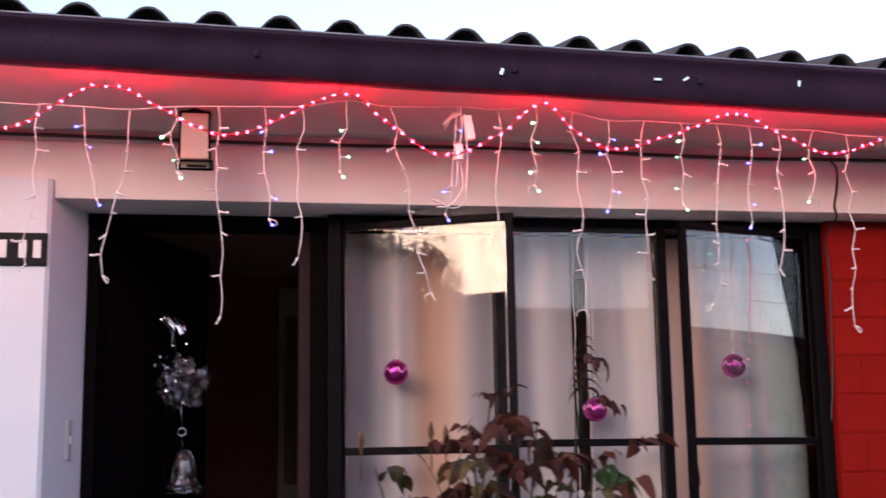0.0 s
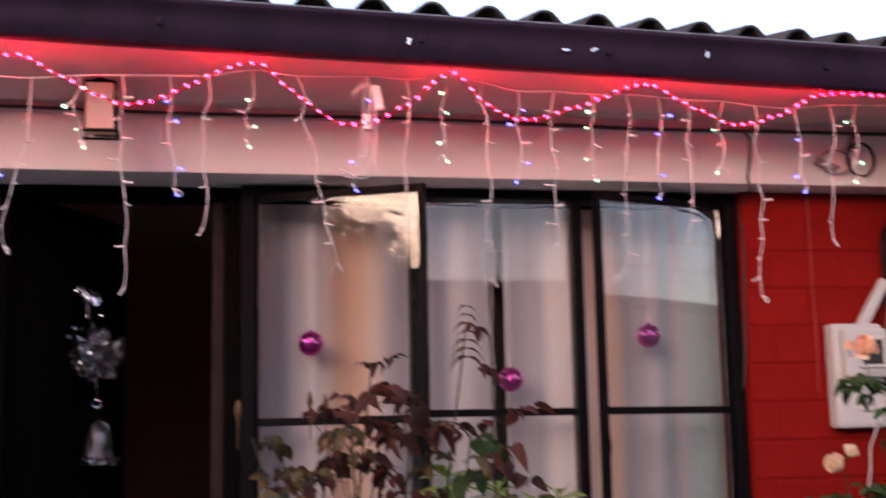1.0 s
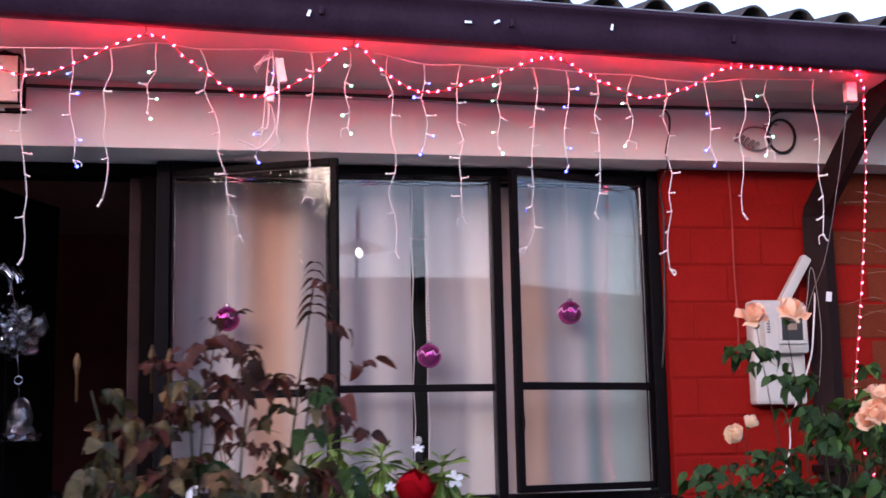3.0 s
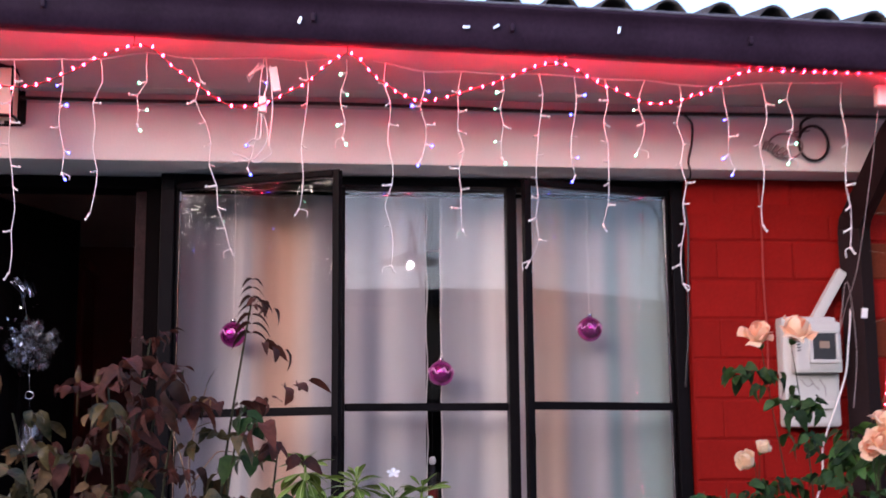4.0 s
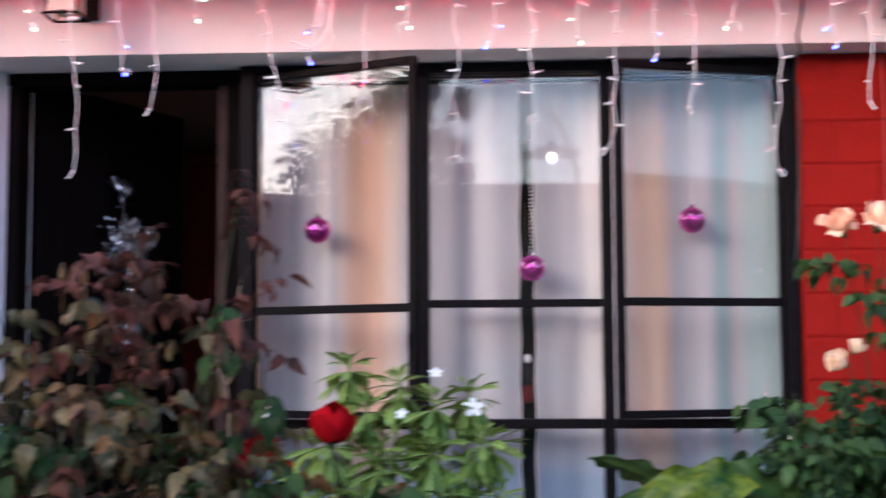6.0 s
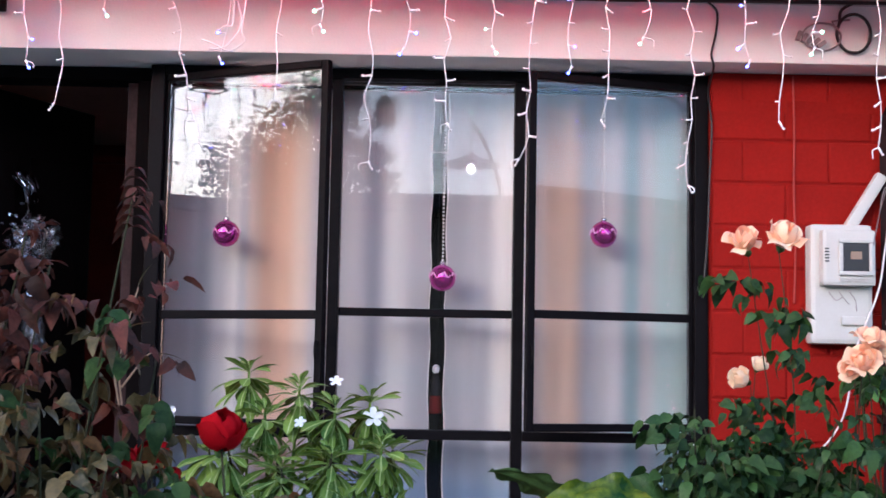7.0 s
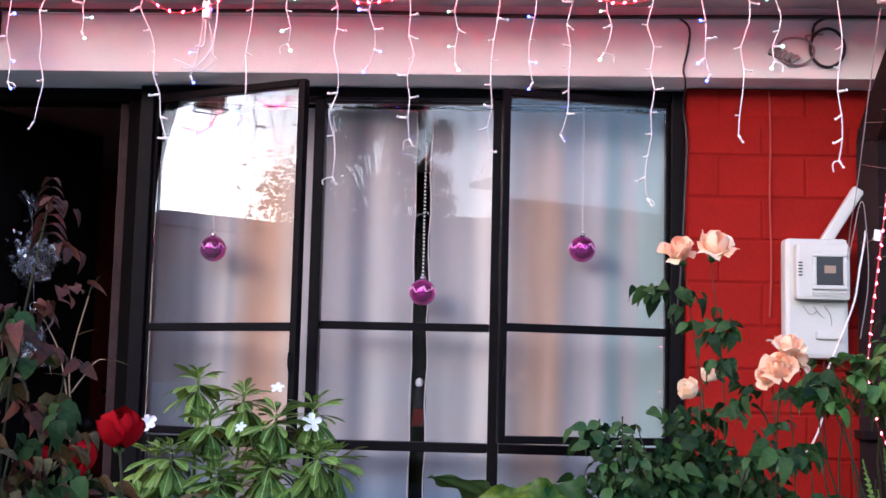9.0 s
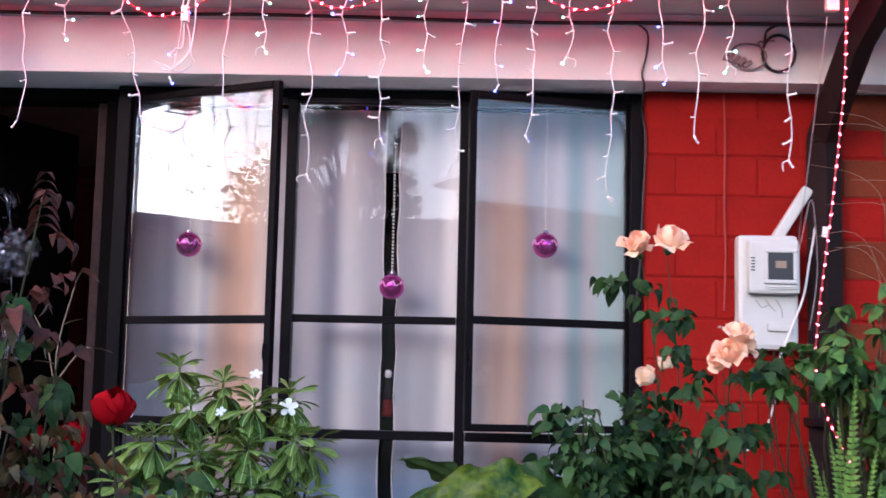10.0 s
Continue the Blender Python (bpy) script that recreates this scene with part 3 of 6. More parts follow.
# ---- silver foil ornament on the door ----
def foil_ornament():
    e = thing("hanging_ornament", pose(-0.533, 0.400, 1.84) @ Matrix.Scale(1.12, 4), "silver foil star and bell ornament hung on the dark door", "christmas ornament")
    rnd = random.Random(5)
    for i in range(9):
        bm = bmesh.new()
        a = -0.5 + 1.0 * i / 8 + rnd.uniform(-.1, .1)
        L = rnd.uniform(0.05, 0.09)
        tube(bm, spline([(0, 0, -0.08), (0.3 * L * math.sin(a), -0.012, -0.08 + 0.7 * L), (L * math.sin(a), -0.02, -0.08 + L * math.cos(a)), (0.8 * L * math.sin(a + .4), -0.026, -0.095 + 0.7 * L)], 4), 0.0032, seg=4)
        part("ribbon_loop", bm, M_FOIL, e)
    def crumpled(name, m, size, rough):
        """A small sheet of film, creased at random."""
        bm = bmesh.new()
        g = [[bm.verts.new((size * (a / 3 - 0.5) * rnd.uniform(0.7, 1.2), size * (b / 3 - 0.5) * rnd.uniform(0.7, 1.2), rnd.uniform(-rough, rough) * size)) for a in range(4)] for b in range(4)]
        for r0, r1 in zip(g, g[1:]):
            for a in range(3):
                bm.faces.new((r0[a], r0[a + 1], r1[a + 1], r1[a]))
        return mesh_of(name, bm, m)
    films = [crumpled("film_sheet", M_FILM, 1.0, 0.3) for _ in range(4)]
    bits = [crumpled("foil_bit", M_FOIL, 1.0, 0.35) for _ in range(3)]
    star = new("star")
    star.parent = e
    star["label"] = "puff of crumpled clear film with silver foil bits"
    for i in range(46):
        a, r = rnd.uniform(0, 2 * math.pi), rnd.uniform(0.0, 0.062) ** 0.8 * 0.62
        d = Vector((rnd.gauss(0, 1), rnd.gauss(0, 1), rnd.gauss(0, 1))).normalized()
        share("film_sheet", films[i % 4], aim((0.036 + r * math.cos(a), -0.035 + rnd.uniform(-0.02, 0.01), -0.20 + r * math.sin(a) * 1.05), d, rnd.uniform(0, 6.28), rnd.uniform(0.035, 0.062)), star)
    for i in range(42):
        d = Vector((rnd.gauss(0, 1), rnd.gauss(0, 1), rnd.gauss(0, 1))).normalized()
        share("foil_bit", bits[i % 3], aim((0.018 + rnd.gauss(0, 0.032), -0.05 + rnd.uniform(-0.015, 0.01), -0.185 + rnd.gauss(0, 0.045)), d, rnd.uniform(0, 6.28), rnd.uniform(0.010, 0.024)), star)
    bm = bmesh.new()
    tube(bm, [(0, 0.0, 0.0), (0.01, -0.02, -0.08), (0.03, -0.03, -0.2)], 0.0015, seg=4)
    part("thread", bm, M_SILVER, e)
    bm = bmesh.new()
    tube(bm, [(0.035 + 0.012 * math.cos(k * math.pi / 6), -0.03, -0.345 + 0.012 * math.sin(k * math.pi / 6)) for k in range(13)], 0.0025, seg=5)
    tube(bm, [(0.03, -0.03, -0.25), (0.035, -0.03, -0.333)], 0.0015, seg=4)
    part("ring", bm, M_FOIL, e, "", True)
    bm = bmesh.new()
    tube(bm, [(0.037, -0.03, -0.357), (0.04, -0.03, -0.40)], 0.0015, seg=4)
    lathe(bm, [(0.006, -0.395), (0.022, -0.41), (0.032, -0.43), (0.036, -0.46), (0.034, -0.478), (0.044, -0.497), (0.056, -0.520), (0.050, -0.522), (0.028, -0.485)], (0.045, -0.03, 0), 22)
    for w in bm.verts:
        if w.co.z < -0.398:
            w.co += Vector((rnd.uniform(-1, 1), rnd.uniform(-1, 1), rnd.uniform(-1, 1))) * 0.0045
    bell = part("bell", bm, M_FILM, e, "crinkled bell of clear film")
    bm = bmesh.new()
    tube(bm, [(0.045 + rr * math.cos(k * 0.285), -0.03 + rr * math.sin(k * 0.285), -0.512 + 0.007 * math.sin(k * 2.1)) for k, rr in ((k, 0.052 + rnd.uniform(-0.008, 0.008)) for k in range(23))], 0.0075, seg=5)
    part("rim", bm, M_FOIL, bell, "crinkled silver rim")
    return e
foil_ornament()

# ---- the steel window ----
def steel(parent, name, boxes, m=None, label=""):
    bm = bmesh.new()
    for bx in boxes:
        box(bm, *bx, bevel=0.003)
    return part(name, bm, M_STEEL, parent, label)

WZ0, WZ1, RZ, MZ = 0.66, 2.114, 1.03, 1.395
win = thing("window_1", (0, 0, 0), "black steel window with two casements standing ajar", "window", kind="structure")
steel(win, "window_frame", [(-0.040, 0.002, -0.045, 0.045, WZ0, WZ1)])
steel(win, "window_frame", [(1.572, 1.612, -0.045, 0.045, WZ0, WZ1)])
steel(win, "window_frame", [(0.003, 1.571, -0.045, 0.045, 2.086, WZ1)])
steel(win, "window_sill", [(0.003, 1.571, -0.075, 0.045, WZ0, WZ0 + 0.035)])
for mx in (0.501, 1.045):
    steel(win, "mullion", [(mx - 0.005, mx + 0.027, -0.03, 0.03, WZ0 + 0.036, 2.085)])
for x0, x1 in ((0.003, 0.495), (0.529, 1.039), (1.073, 1.571)):
    steel(win, "transom", [(x0, x1, -0.028, 0.028, 1.026, 1.054)])
steel(win, "glazing_bar", [(0.529, 1.039, -0.012, 0.012, MZ - 0.012, MZ + 0.012)])

def pane(parent, x0, x1, z0, z1, y=0.0):
    bm = newbox(x0, x1, y - 0.002, y + 0.002, z0, z1)
    p = part("pane", bm, M_GLASS, parent, "clear glass")
    p.visible_shadow = False
    return p
for z0, z1 in ((1.055, MZ - 0.013), (MZ + 0.013, 2.085)):
    pane(win, 0.529, 1.039, z0, z1)
for x0, x1 in ((0.003, 0.495), (0.529, 1.039), (1.073, 1.571)):
    pane(win, x0, x1, WZ0 + 0.036, 1.025)

def casement(at, sign, length, mz, label):
    """A side-hung sash; local x runs from the hinge to the free edge."""
    e = thing("casement_sash", at, label, "window sash", "casements of the window")
    def bx(x0, x1, *r):
        return (min(sign * x0, sign * x1), max(sign * x0, sign * x1), *r)
    z0, z1, L = 1.062, 2.088, length
    steel(e, "stile", [bx(0, 0.018, -0.010, 0.010, z0, z1)])
    steel(e, "stile", [bx(L - 0.022, L, -0.013, 0.013, z0, z1)])
    steel(e, "rail", [bx(0.0185, L - 0.0225, -0.016, 0.016, z1 - 0.022, z1)])
    steel(e, "rail", [bx(0.0185, L - 0.0225, -0.014, 0.014, z0, z0 + 0.022)])
    steel(e, "glazing_bar", [bx(0.0185, L - 0.0225, -0.012, 0.012, mz - 0.012, mz + 0.012)])
    for a0, a1 in ((z0 + 0.023, mz - 0.013), (mz + 0.013, z1 - 0.023)):
        b = bx(0.0185, L - 0.0225)
        pane(e, b[0], b[1], a0, a1)
    for zz in (1.2, 1.9):
        h = bmesh.new()
        tube(h, [(-sign * 0.006, -0.016, zz - 0.03), (-sign * 0.006, -0.016, zz + 0.03)], 0.007, seg=8)
        part("hinge", h, M_STEEL, e)
    lv = bmesh.new()
    tube(lv, spline([(sign * (L - 0.012), -0.016, 1.30), (sign * (L - 0.012), -0.024, 1.30), (sign * (L - 0.012), -0.026, 1.265), (sign * (L - 0.010), -0.022, 1.25)], 4), 0.0042, 0.003, seg=6)
    part("catch", lv, M_STEEL, e, "bent steel catch")
    return e
casement(pose(0.0, -0.0165, 0, 0, 0, -ANG_A), 1, 0.560, 1.376, "black steel casement standing ajar, hinged beside the door")
casement(pose(1.575, -0.0142, 0, 0, 0, ANG_C), -1, 0.527, 1.392, "black steel casement standing ajar, hinged beside the brick wall")
st = thing("window_stay", (1.545, -0.03, 1.03), "bent metal window stay sticking out by the wall", "window stay")
b_ = bmesh.new()
tube(b_, spline([(-0.02, 0.0, 0.0), (0.03, -0.06, 0.01), (0.09, -0.05, 0.0)], 5), 0.0035, seg=6)
part("rod", b_, M_STEEL, st, "", True)
b_ = bmesh.new()
tube(b_, spline([(0.02, -0.05, 0.0), (0.015, -0.055, -0.05), (0.030, -0.05, -0.10)], 5), 0.005, 0.003, seg=6)
part("hook", b_, M_WHITEPAINT, st, "", True)

# ---- curtains ----
def curtain(name, x0, x1, y, z0, z1, folds, depth, material, label, seed, gather=0.0):
    rnd = random.Random(seed)
    bm = bmesh.new()
    nx, nz = int((x1 - x0) / 0.008), 14
    ph = [(rnd.uniform(0.6, 1.4) * folds * 2 * math.pi, rnd.uniform(0, 6.28), rnd.uniform(0.4, 1.0)) for _ in range(4)]
    grid = []
    for j in range(nz + 1):
        z = z0 + (z1 - z0) * j / nz
        row = []
        for i in range(nx + 1):
            u = i / nx
            w = sum(a * math.sin(f * u * (x1 - x0) + p + 0.25 * math.sin(z * 1.3 + p)) for f, p, a in ph) / 2.4
            row.append(bm.verts.new((x0 + (x1 - x0) * u + gather * (u - 0.5) * (z1 - z) * 0.1, y + depth * w * (0.75 + 0.25 * math.cos(j)), z)))
        grid.append(row)
    for r0, r1 in zip(grid, grid[1:]):
        for i in range(nx):
            bm.faces.new((r0[i], r0[i + 1], r1[i + 1], r1[i]))
    o = obj(name, bm, material, smooth=True)
    return tagged(o, label, "curtain")
V = "thin voile curtain with peach bands and painted pleat shading behind the window"
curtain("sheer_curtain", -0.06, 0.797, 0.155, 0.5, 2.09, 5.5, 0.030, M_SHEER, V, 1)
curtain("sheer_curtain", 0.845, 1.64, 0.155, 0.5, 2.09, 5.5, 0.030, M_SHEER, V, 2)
for hx in (0.797, 0.845):
    hm = bmesh.new()
    tube(hm, [(hx + 0.003 * math.sin(k * 1.7), 0.130, 0.5 + 1.58 * k / 24) for k in range(25)], 0.0018, seg=5)
    part("hem", hm, M_WIRE, bpy.data.objects["sheer_curtain" if hx < 0.8 else "sheer_curtain.001"], "white stitched hem", True)
og = thing("hanging_ornament", (0.820, 0.20, 1.185), "small white and dull red ornament hanging between the curtains", "christmas ornament")
b_ = bmesh.new()
ball(b_, (0, 0, 0.045), 0.012, 14, 10, 1.2)
part("head", b_, M_WHITEPAINT, og, "round white head", True)
b_ = bmesh.new()
lathe(b_, [(0.004, 0.034), (0.010, 0.026), (0.013, 0.0), (0.016, -0.034), (0.010, -0.036)], seg=16)
part("jacket", b_, M_DARKFELT, og, "dark jacket", True)
b_ = bmesh.new()
lathe(b_, [(0.010, -0.037), (0.016, -0.038), (0.020, -0.075), (0.021, -0.09), (0.012, -0.092)], seg=16)
part("skirt", b_, M_FELT, og, "dull red skirt", True)
b_ = bmesh.new()
tube(b_, [(0, 0, 0.06), (0.001, -0.004, 0.45), (0, -0.012, 0.91)], 0.0006, seg=4)
part("thread", b_, M_BLACKWIRE, og)
rod = bmesh.new()
tube(rod, [(-0.09, 0.155, 2.10), (1.66, 0.155, 2.10)], 0.007, seg=8)
tagged(obj("curtain_rod", rod, M_STEEL), "thin dark curtain rod above the window", "curtain rod")

# ---- baubles on bead chains inside the panes ----
def bauble():
    e = thing("bauble", (0.183, 0.045, 1.624), "shiny magenta christmas bauble with a pale band on a bead chain", "bauble", "baubles in the window")
    bm = bmesh.new()
    ball(bm, (0, 0, 0), 0.040, 28, 20)
    part("globe", bm, M_BALL, e, "", True)
    # raised pale swirls: the globe's pattern, with the sky highlight built in as colour
    bm = bmesh.new()
    rnd = random.Random(3)
    for k in range(7):
        a0 = k * 2 * math.pi / 7
        pts = []
        for i in range(7):
            a, h = a0 + 0.75 * i / 6, 0.006 + 0.008 * math.sin(i / 6 * 2 * math.pi) + rnd.uniform(-0.003, 0.003)
            r = math.sqrt(0.0405 ** 2 - h * h)
            pts.append((r * math.cos(a), r * math.sin(a), h))
        tube(bm, pts, 0.0036 * rnd.uniform(0.6, 1.4), 0.0012, seg=5)
    part("band", bm, M_SWIRL, e, "pale pink swirls, part pattern and part painted sky highlight")
    bm = bmesh.new()
    lathe(bm, [(0.009, 0.037), (0.009, 0.047), (0.005, 0.05)], seg=12)
    part("cap", bm, M_SILVER, e, "small silver cap", True)
    bm = bmesh.new()
    z = 0.054
    while z < 0.46:
        r = bmesh.ops.create_icosphere(bm, subdivisions=1, radius=0.0038)
        for v in r["verts"]:
            v.co += Vector((0.0012 * math.sin(z * 40), 0, z))
        z += 0.0112
    part("chain", bm, M_CLEAR, e, "pearly bead chain", True)
    return e
bb = bauble()
copy_thing(bb, Matrix.Translation((0.834, 0.040, 1.502)) @ Matrix.Rotation(1.9, 4, "Z"))
copy_thing(bb, Matrix.Translation((1.316, 0.045, 1.643)) @ Matrix.Rotation(0.7, 4, "Z"))

# ---- red bead-light garland, hooked up in waves under the gutter ----
rope_pts = [(-1.75, -0.635, 2.225), (-1.45, -0.635, 2.35), (-1.15, -0.635, 2.255), (-0.914, -0.635, 2.211), (-0.675, -0.635, 2.332), (-0.357, -0.635, 2.207), (-0.055, -0.635, 2.33), (0.067, -0.635, 2.26), (0.223, -0.635, 2.165), (0.381, -0.635, 2.224), (0.51, -0.635, 2.321), (0.6, -0.635, 2.25),
            (0.722, -0.635, 2.194), (0.912, -0.635, 2.25), (1.088, -0.635, 2.307), (1.227, -0.635, 2.245), (1.375, -0.635, 2.199), (1.508, -0.635, 2.239), (1.627, -0.635, 2.299), (1.823, -0.635, 2.301), (2.012, -0.635, 2.303),
            (2.075, -0.60, 2.27), (2.085, -0.58, 2.21), (2.076, -0.58, 2.0), (2.037, -0.58, 1.66), (2.01, -0.57, 1.44), (1.996, -0.565, 1.27), (2.005, -0.57, 1.19), (2.028, -0.57, 1.126), (2.056, -0.575, 1.065), (2.09, -0.58, 0.99), (2.115, -0.57, 0.90)]
rope = thing("light_garland", (0, 0, 0), "garland of glowing red lights looped in waves under the gutter", "string lights")
path = spline(rope_pts, 10)
bm = bmesh.new()
tube(bm, path, 0.0021, seg=5)
part("cord", bm, M_REDWIRE, rope, "thin red cord", True)
bm = bmesh.new()
lathe(bm, [(0.0009, -0.0033), (0.0019, -0.0022), (0.0023, 0.0), (0.0016, 0.0030), (0.0007, 0.0046)], seg=8)
bulb_me = mesh_of("red_bulb", bm, M_RED, True)
bm = bmesh.new()
lathe(bm, [(0.0008, -0.0036), (0.0016, -0.0024), (0.0019, 0.0), (0.0014, 0.0030), (0.0006, 0.0046)], seg=8)
weak_me = mesh_of("weak_red_bulb", bm, M_REDWEAK, True)
d, step, prev = 0.0, 0.0315, path[0]
rnd = random.Random(8)
for p in path[1:]:
    seg_l = (p - prev).length
    while d < seg_l:
        q = prev.lerp(p, d / seg_l)
        share("bulb", bulb_me if q.z > 2.21 or q.x < 1.9 else weak_me, Matrix.Translation(q + Vector((0, -0.004, rnd.uniform(-.004, .004)))) @ Matrix.Rotation(rnd.uniform(-1.2, 1.2), 4, "Y"), rope)
        d += step * rnd.uniform(0.85, 1.15)
    d -= seg_l
    prev = p
for cx, cz in ((-0.676, 2.334), (-0.055, 2.332), (0.510, 2.323), (1.088, 2.309), (1.627, 2.301)):
    h = bmesh.new()
    tube(h, spline([(cx, -0.635, cz + 0.03), (cx + 0.004, -0.65, cz + 0.01), (cx, -0.645, cz - 0.006), (cx - 0.003, -0.635, cz)], 4), 0.0016, seg=4)
    part("hook", h, M_SILVER, rope, "small wire hook")

# ---- icicle lights: a top wire and hanging strands ----
strands = [(-0.850, 2.296, -0.869, 1.859), (-0.736, 2.292, -0.696, 2.037), (-0.615, 2.288, -0.678, 1.832), (-0.495, 2.300, -0.494, 2.118), (-0.379, 2.304, -0.365, 1.724), (-0.254, 2.308, -0.244, 1.991), (-0.151, 2.311, -0.164, 1.883), (-0.028, 2.332, -0.045, 2.129), (0.093, 2.319, 0.200, 1.793)]
strands += [(0.287, 2.326, 0.249, 2.015), (0.401, 2.321, 0.394, 1.906), (0.513, 2.333, 0.501, 2.101), (0.621, 2.320, 0.634, 1.749), (0.727, 2.298, 0.719, 2.044), (0.834, 2.301, 0.834, 1.854), (0.945, 2.296, 0.950, 2.058), (1.053, 2.299, 1.025, 1.767)]
strands += [(1.153, 2.294, 1.148, 2.007), (1.241, 2.288, 1.231, 1.870), (1.356, 2.288, 1.333, 2.086), (1.457, 2.277, 1.446, 1.707), (1.582, 2.274, 1.611, 2.032), (1.698, 2.287, 1.675, 1.872), (1.785, 2.290, 1.767, 2.066), (1.937, 2.295, 1.930, 1.811)]
YL = -0.56
ic = thing("icicle_lights_wire", (0, 0, 0), "white top wire of the icicle lights under the gutter", "string lights")
bm = bmesh.new()
tw = [(-1.8, YL, 2.33), (-1.1, YL, 2.305), (-0.87, YL, 2.295)] + [(a, YL, b + 0.002) for a, b, _, _ in strands] + [(2.03, YL, 2.318)]
tube(bm, spline(tw, 4), 0.0019, seg=5)
part("wire", bm, M_WIRE, ic, "", True)

bm = bmesh.new()
tube(bm, [(0, 0, 0), (0, 0.008, 0.0), (0.001, 0.017, -0.001)], 0.0030, 0.0022, seg=6)
stub_me = mesh_of("stub", bm, M_WIRE, True)
def led_mesh(name, m, r):
    b = bmesh.new()
    ball(b, (0, 0.0205, 0), r, 8, 6)
    return mesh_of(name, b, m, True)
clear_me, blue_me, green_me = led_mesh("clear", M_CLEAR, 0.0033), led_mesh("blue", M_BLUE, 0.0038), led_mesh("green", M_GREEN, 0.0038)
rnd = random.Random(21)
for k, (ax, az, bx, bz) in enumerate(strands):
    L = az - bz
    lit = (k % 2 == 1)
    colour = "blue" if k % 4 == 1 else "green"
    lab = ("short strand of icicle lights with glowing %s bulbs" % colour) if lit else "long strand of white icicle lights with unlit bulbs"
    e = thing("icicle_strand", (ax, YL, az), lab, "string lights", "icicle strands under the gutter")
    n = max(5, int(L / 0.055))
    pts = [Vector((0, 0, 0))]
    kinks = []
    for i in range(1, n + 1):
        u = i / n
        off = rnd.uniform(-0.013, 0.013) * (1 if i < n else 0.6)
        pts.append(Vector(((bx - ax) * u + off, rnd.uniform(-0.012, 0.012), -L * u)))
    bm = bmesh.new()
    tube(bm, spline(pts, 2), 0.0018, 0.0015, seg=5)
    if rnd.random() < 0.65:
        for sg in rnd.choice(((-1,), (1,))):
            w_, q_ = rnd.uniform(0.014, 0.026), pts[-1] + Vector((0, 0, 0.002))
            tube(bm, spline([q_, q_ + Vector((sg * w_ * 0.6, -0.003, -0.003)), q_ + Vector((sg * w_, -0.004, -0.010)), q_ + Vector((sg * w_ * 0.9, -0.004, -rnd.uniform(0.016, 0.030)))], 3), 0.0019, 0.0016, seg=5)
    part("wire", bm, M_WIRE, e, "", True)
    side = rnd.choice((-1, 1))
    for i in range(1, n + 1):
        if i < n and rnd.random() < 0.16:
            continue
        p = pts[i] if i < n else pts[n] + Vector((0, 0, 0.004))
        side = -side if rnd.random() < 0.7 else side
        dr = Vector((side * rnd.uniform(0.6, 1.0), rnd.uniform(-0.8, 0.2), rnd.uniform(-0.7, 0.15)))
        if i == n:
            dr = Vector((side * 0.5, -0.2, -0.9))
        m = aim(p, dr, 0, rnd.uniform(0.7, 1.35) if i < n else 1.1)
        share("bulb_holder", stub_me, m, e)
        share("bulb", (blue_me if colour == "blue" else green_me) if lit and i % 3 else clear_me, m, e)
# plug and tangle in the middle of the run
pg = thing("light_plug", (0.292, YL, 2.305), "white plug and tangled wire of the icicle lights", "plug")
part("adapter", newbox(-0.012, 0.012, -0.012, 0.012, -0.075, -0.005, bevel=0.004, m=pose(0.018, 0, 0.0, 0, -10, 0)), M_WIRE, pg, "white adapter")
part("plug_body", newbox(-0.011, 0.011, -0.01, 0.01, -0.135, -0.09, bevel=0.004, m=pose(-0.006, -0.01, 0)), M_WIRE, pg, "white plug with a pink glow")
bm = bmesh.new()
tube(bm, spline([(0, 0, 0.02), (0.005, 0, -0.05), (-0.008, -0.008, -0.11), (-0.012, 0, -0.20), (-0.03, -0.01, -0.21), (-0.045, 0, -0.22)], 4), 0.0024, seg=5)
tube(bm, spline([(0.012, 0, 0.0), (0.02, 0, -0.12), (0.012, -0.01, -0.22), (0.02, 0, -0.245), (-0.02, 0.01, -0.27), (-0.06, 0, -0.255), (-0.09, 0, -0.245)], 4), 0.0024, seg=5)
tube(bm, spline([(-0.01, 0, -0.12), (0.008, 0.005, -0.20), (-0.03, -0.004, -0.262), (-0.07, 0, -0.268)], 4), 0.0022, seg=5)
for i in range(6):
    tube(bm, [(0.0, 0, 0.0), (-0.02 - 0.006 * i, -0.008, 0.004 - 0.007 * i), (-0.028 - 0.003 * i, -0.01, -0.02 - 0.006 * i)], 0.0012, seg=4)
part("tangle", bm, M_WIRE, pg, "", True)
# connector at the end of the garland and its lead down to the meter
ce = thing("garland_connector", (2.052, -0.565, 2.30), "white connector box with a thin lead hanging down to the meter", "connector")
part("box", newbox(-0.017, 0.017, -0.014, 0.014, -0.072, -0.012, bevel=0.004), M_WIRE, ce)
bm = bmesh.new()
tube(bm, spline([(-0.012, 0.0, -0.085), (-0.03, 0.05, -0.30), (-0.035, 0.15, -0.52), (-0.02, 0.28, -0.62), (-0.0, 0.39, -0.70), (0.02, 0.40, -0.62), (0.045, 0.42, -0.53), (0.055, 0.41, -0.56), (0.06, 0.40, -0.75), (0.03, 0.38, -0.92)], 5), 0.0013, seg=5)
part("lead", bm, M_JAMB, ce, "thin pale lead", True)
part("tag", newbox(-0.010, 0.010, -0.002, 0.002, -0.016, 0.016, bevel=0.002, m=pose(0.075, 0.36, -0.63, 0, 8, 0)), M_WHITEPAINT, ce, "small white tag")

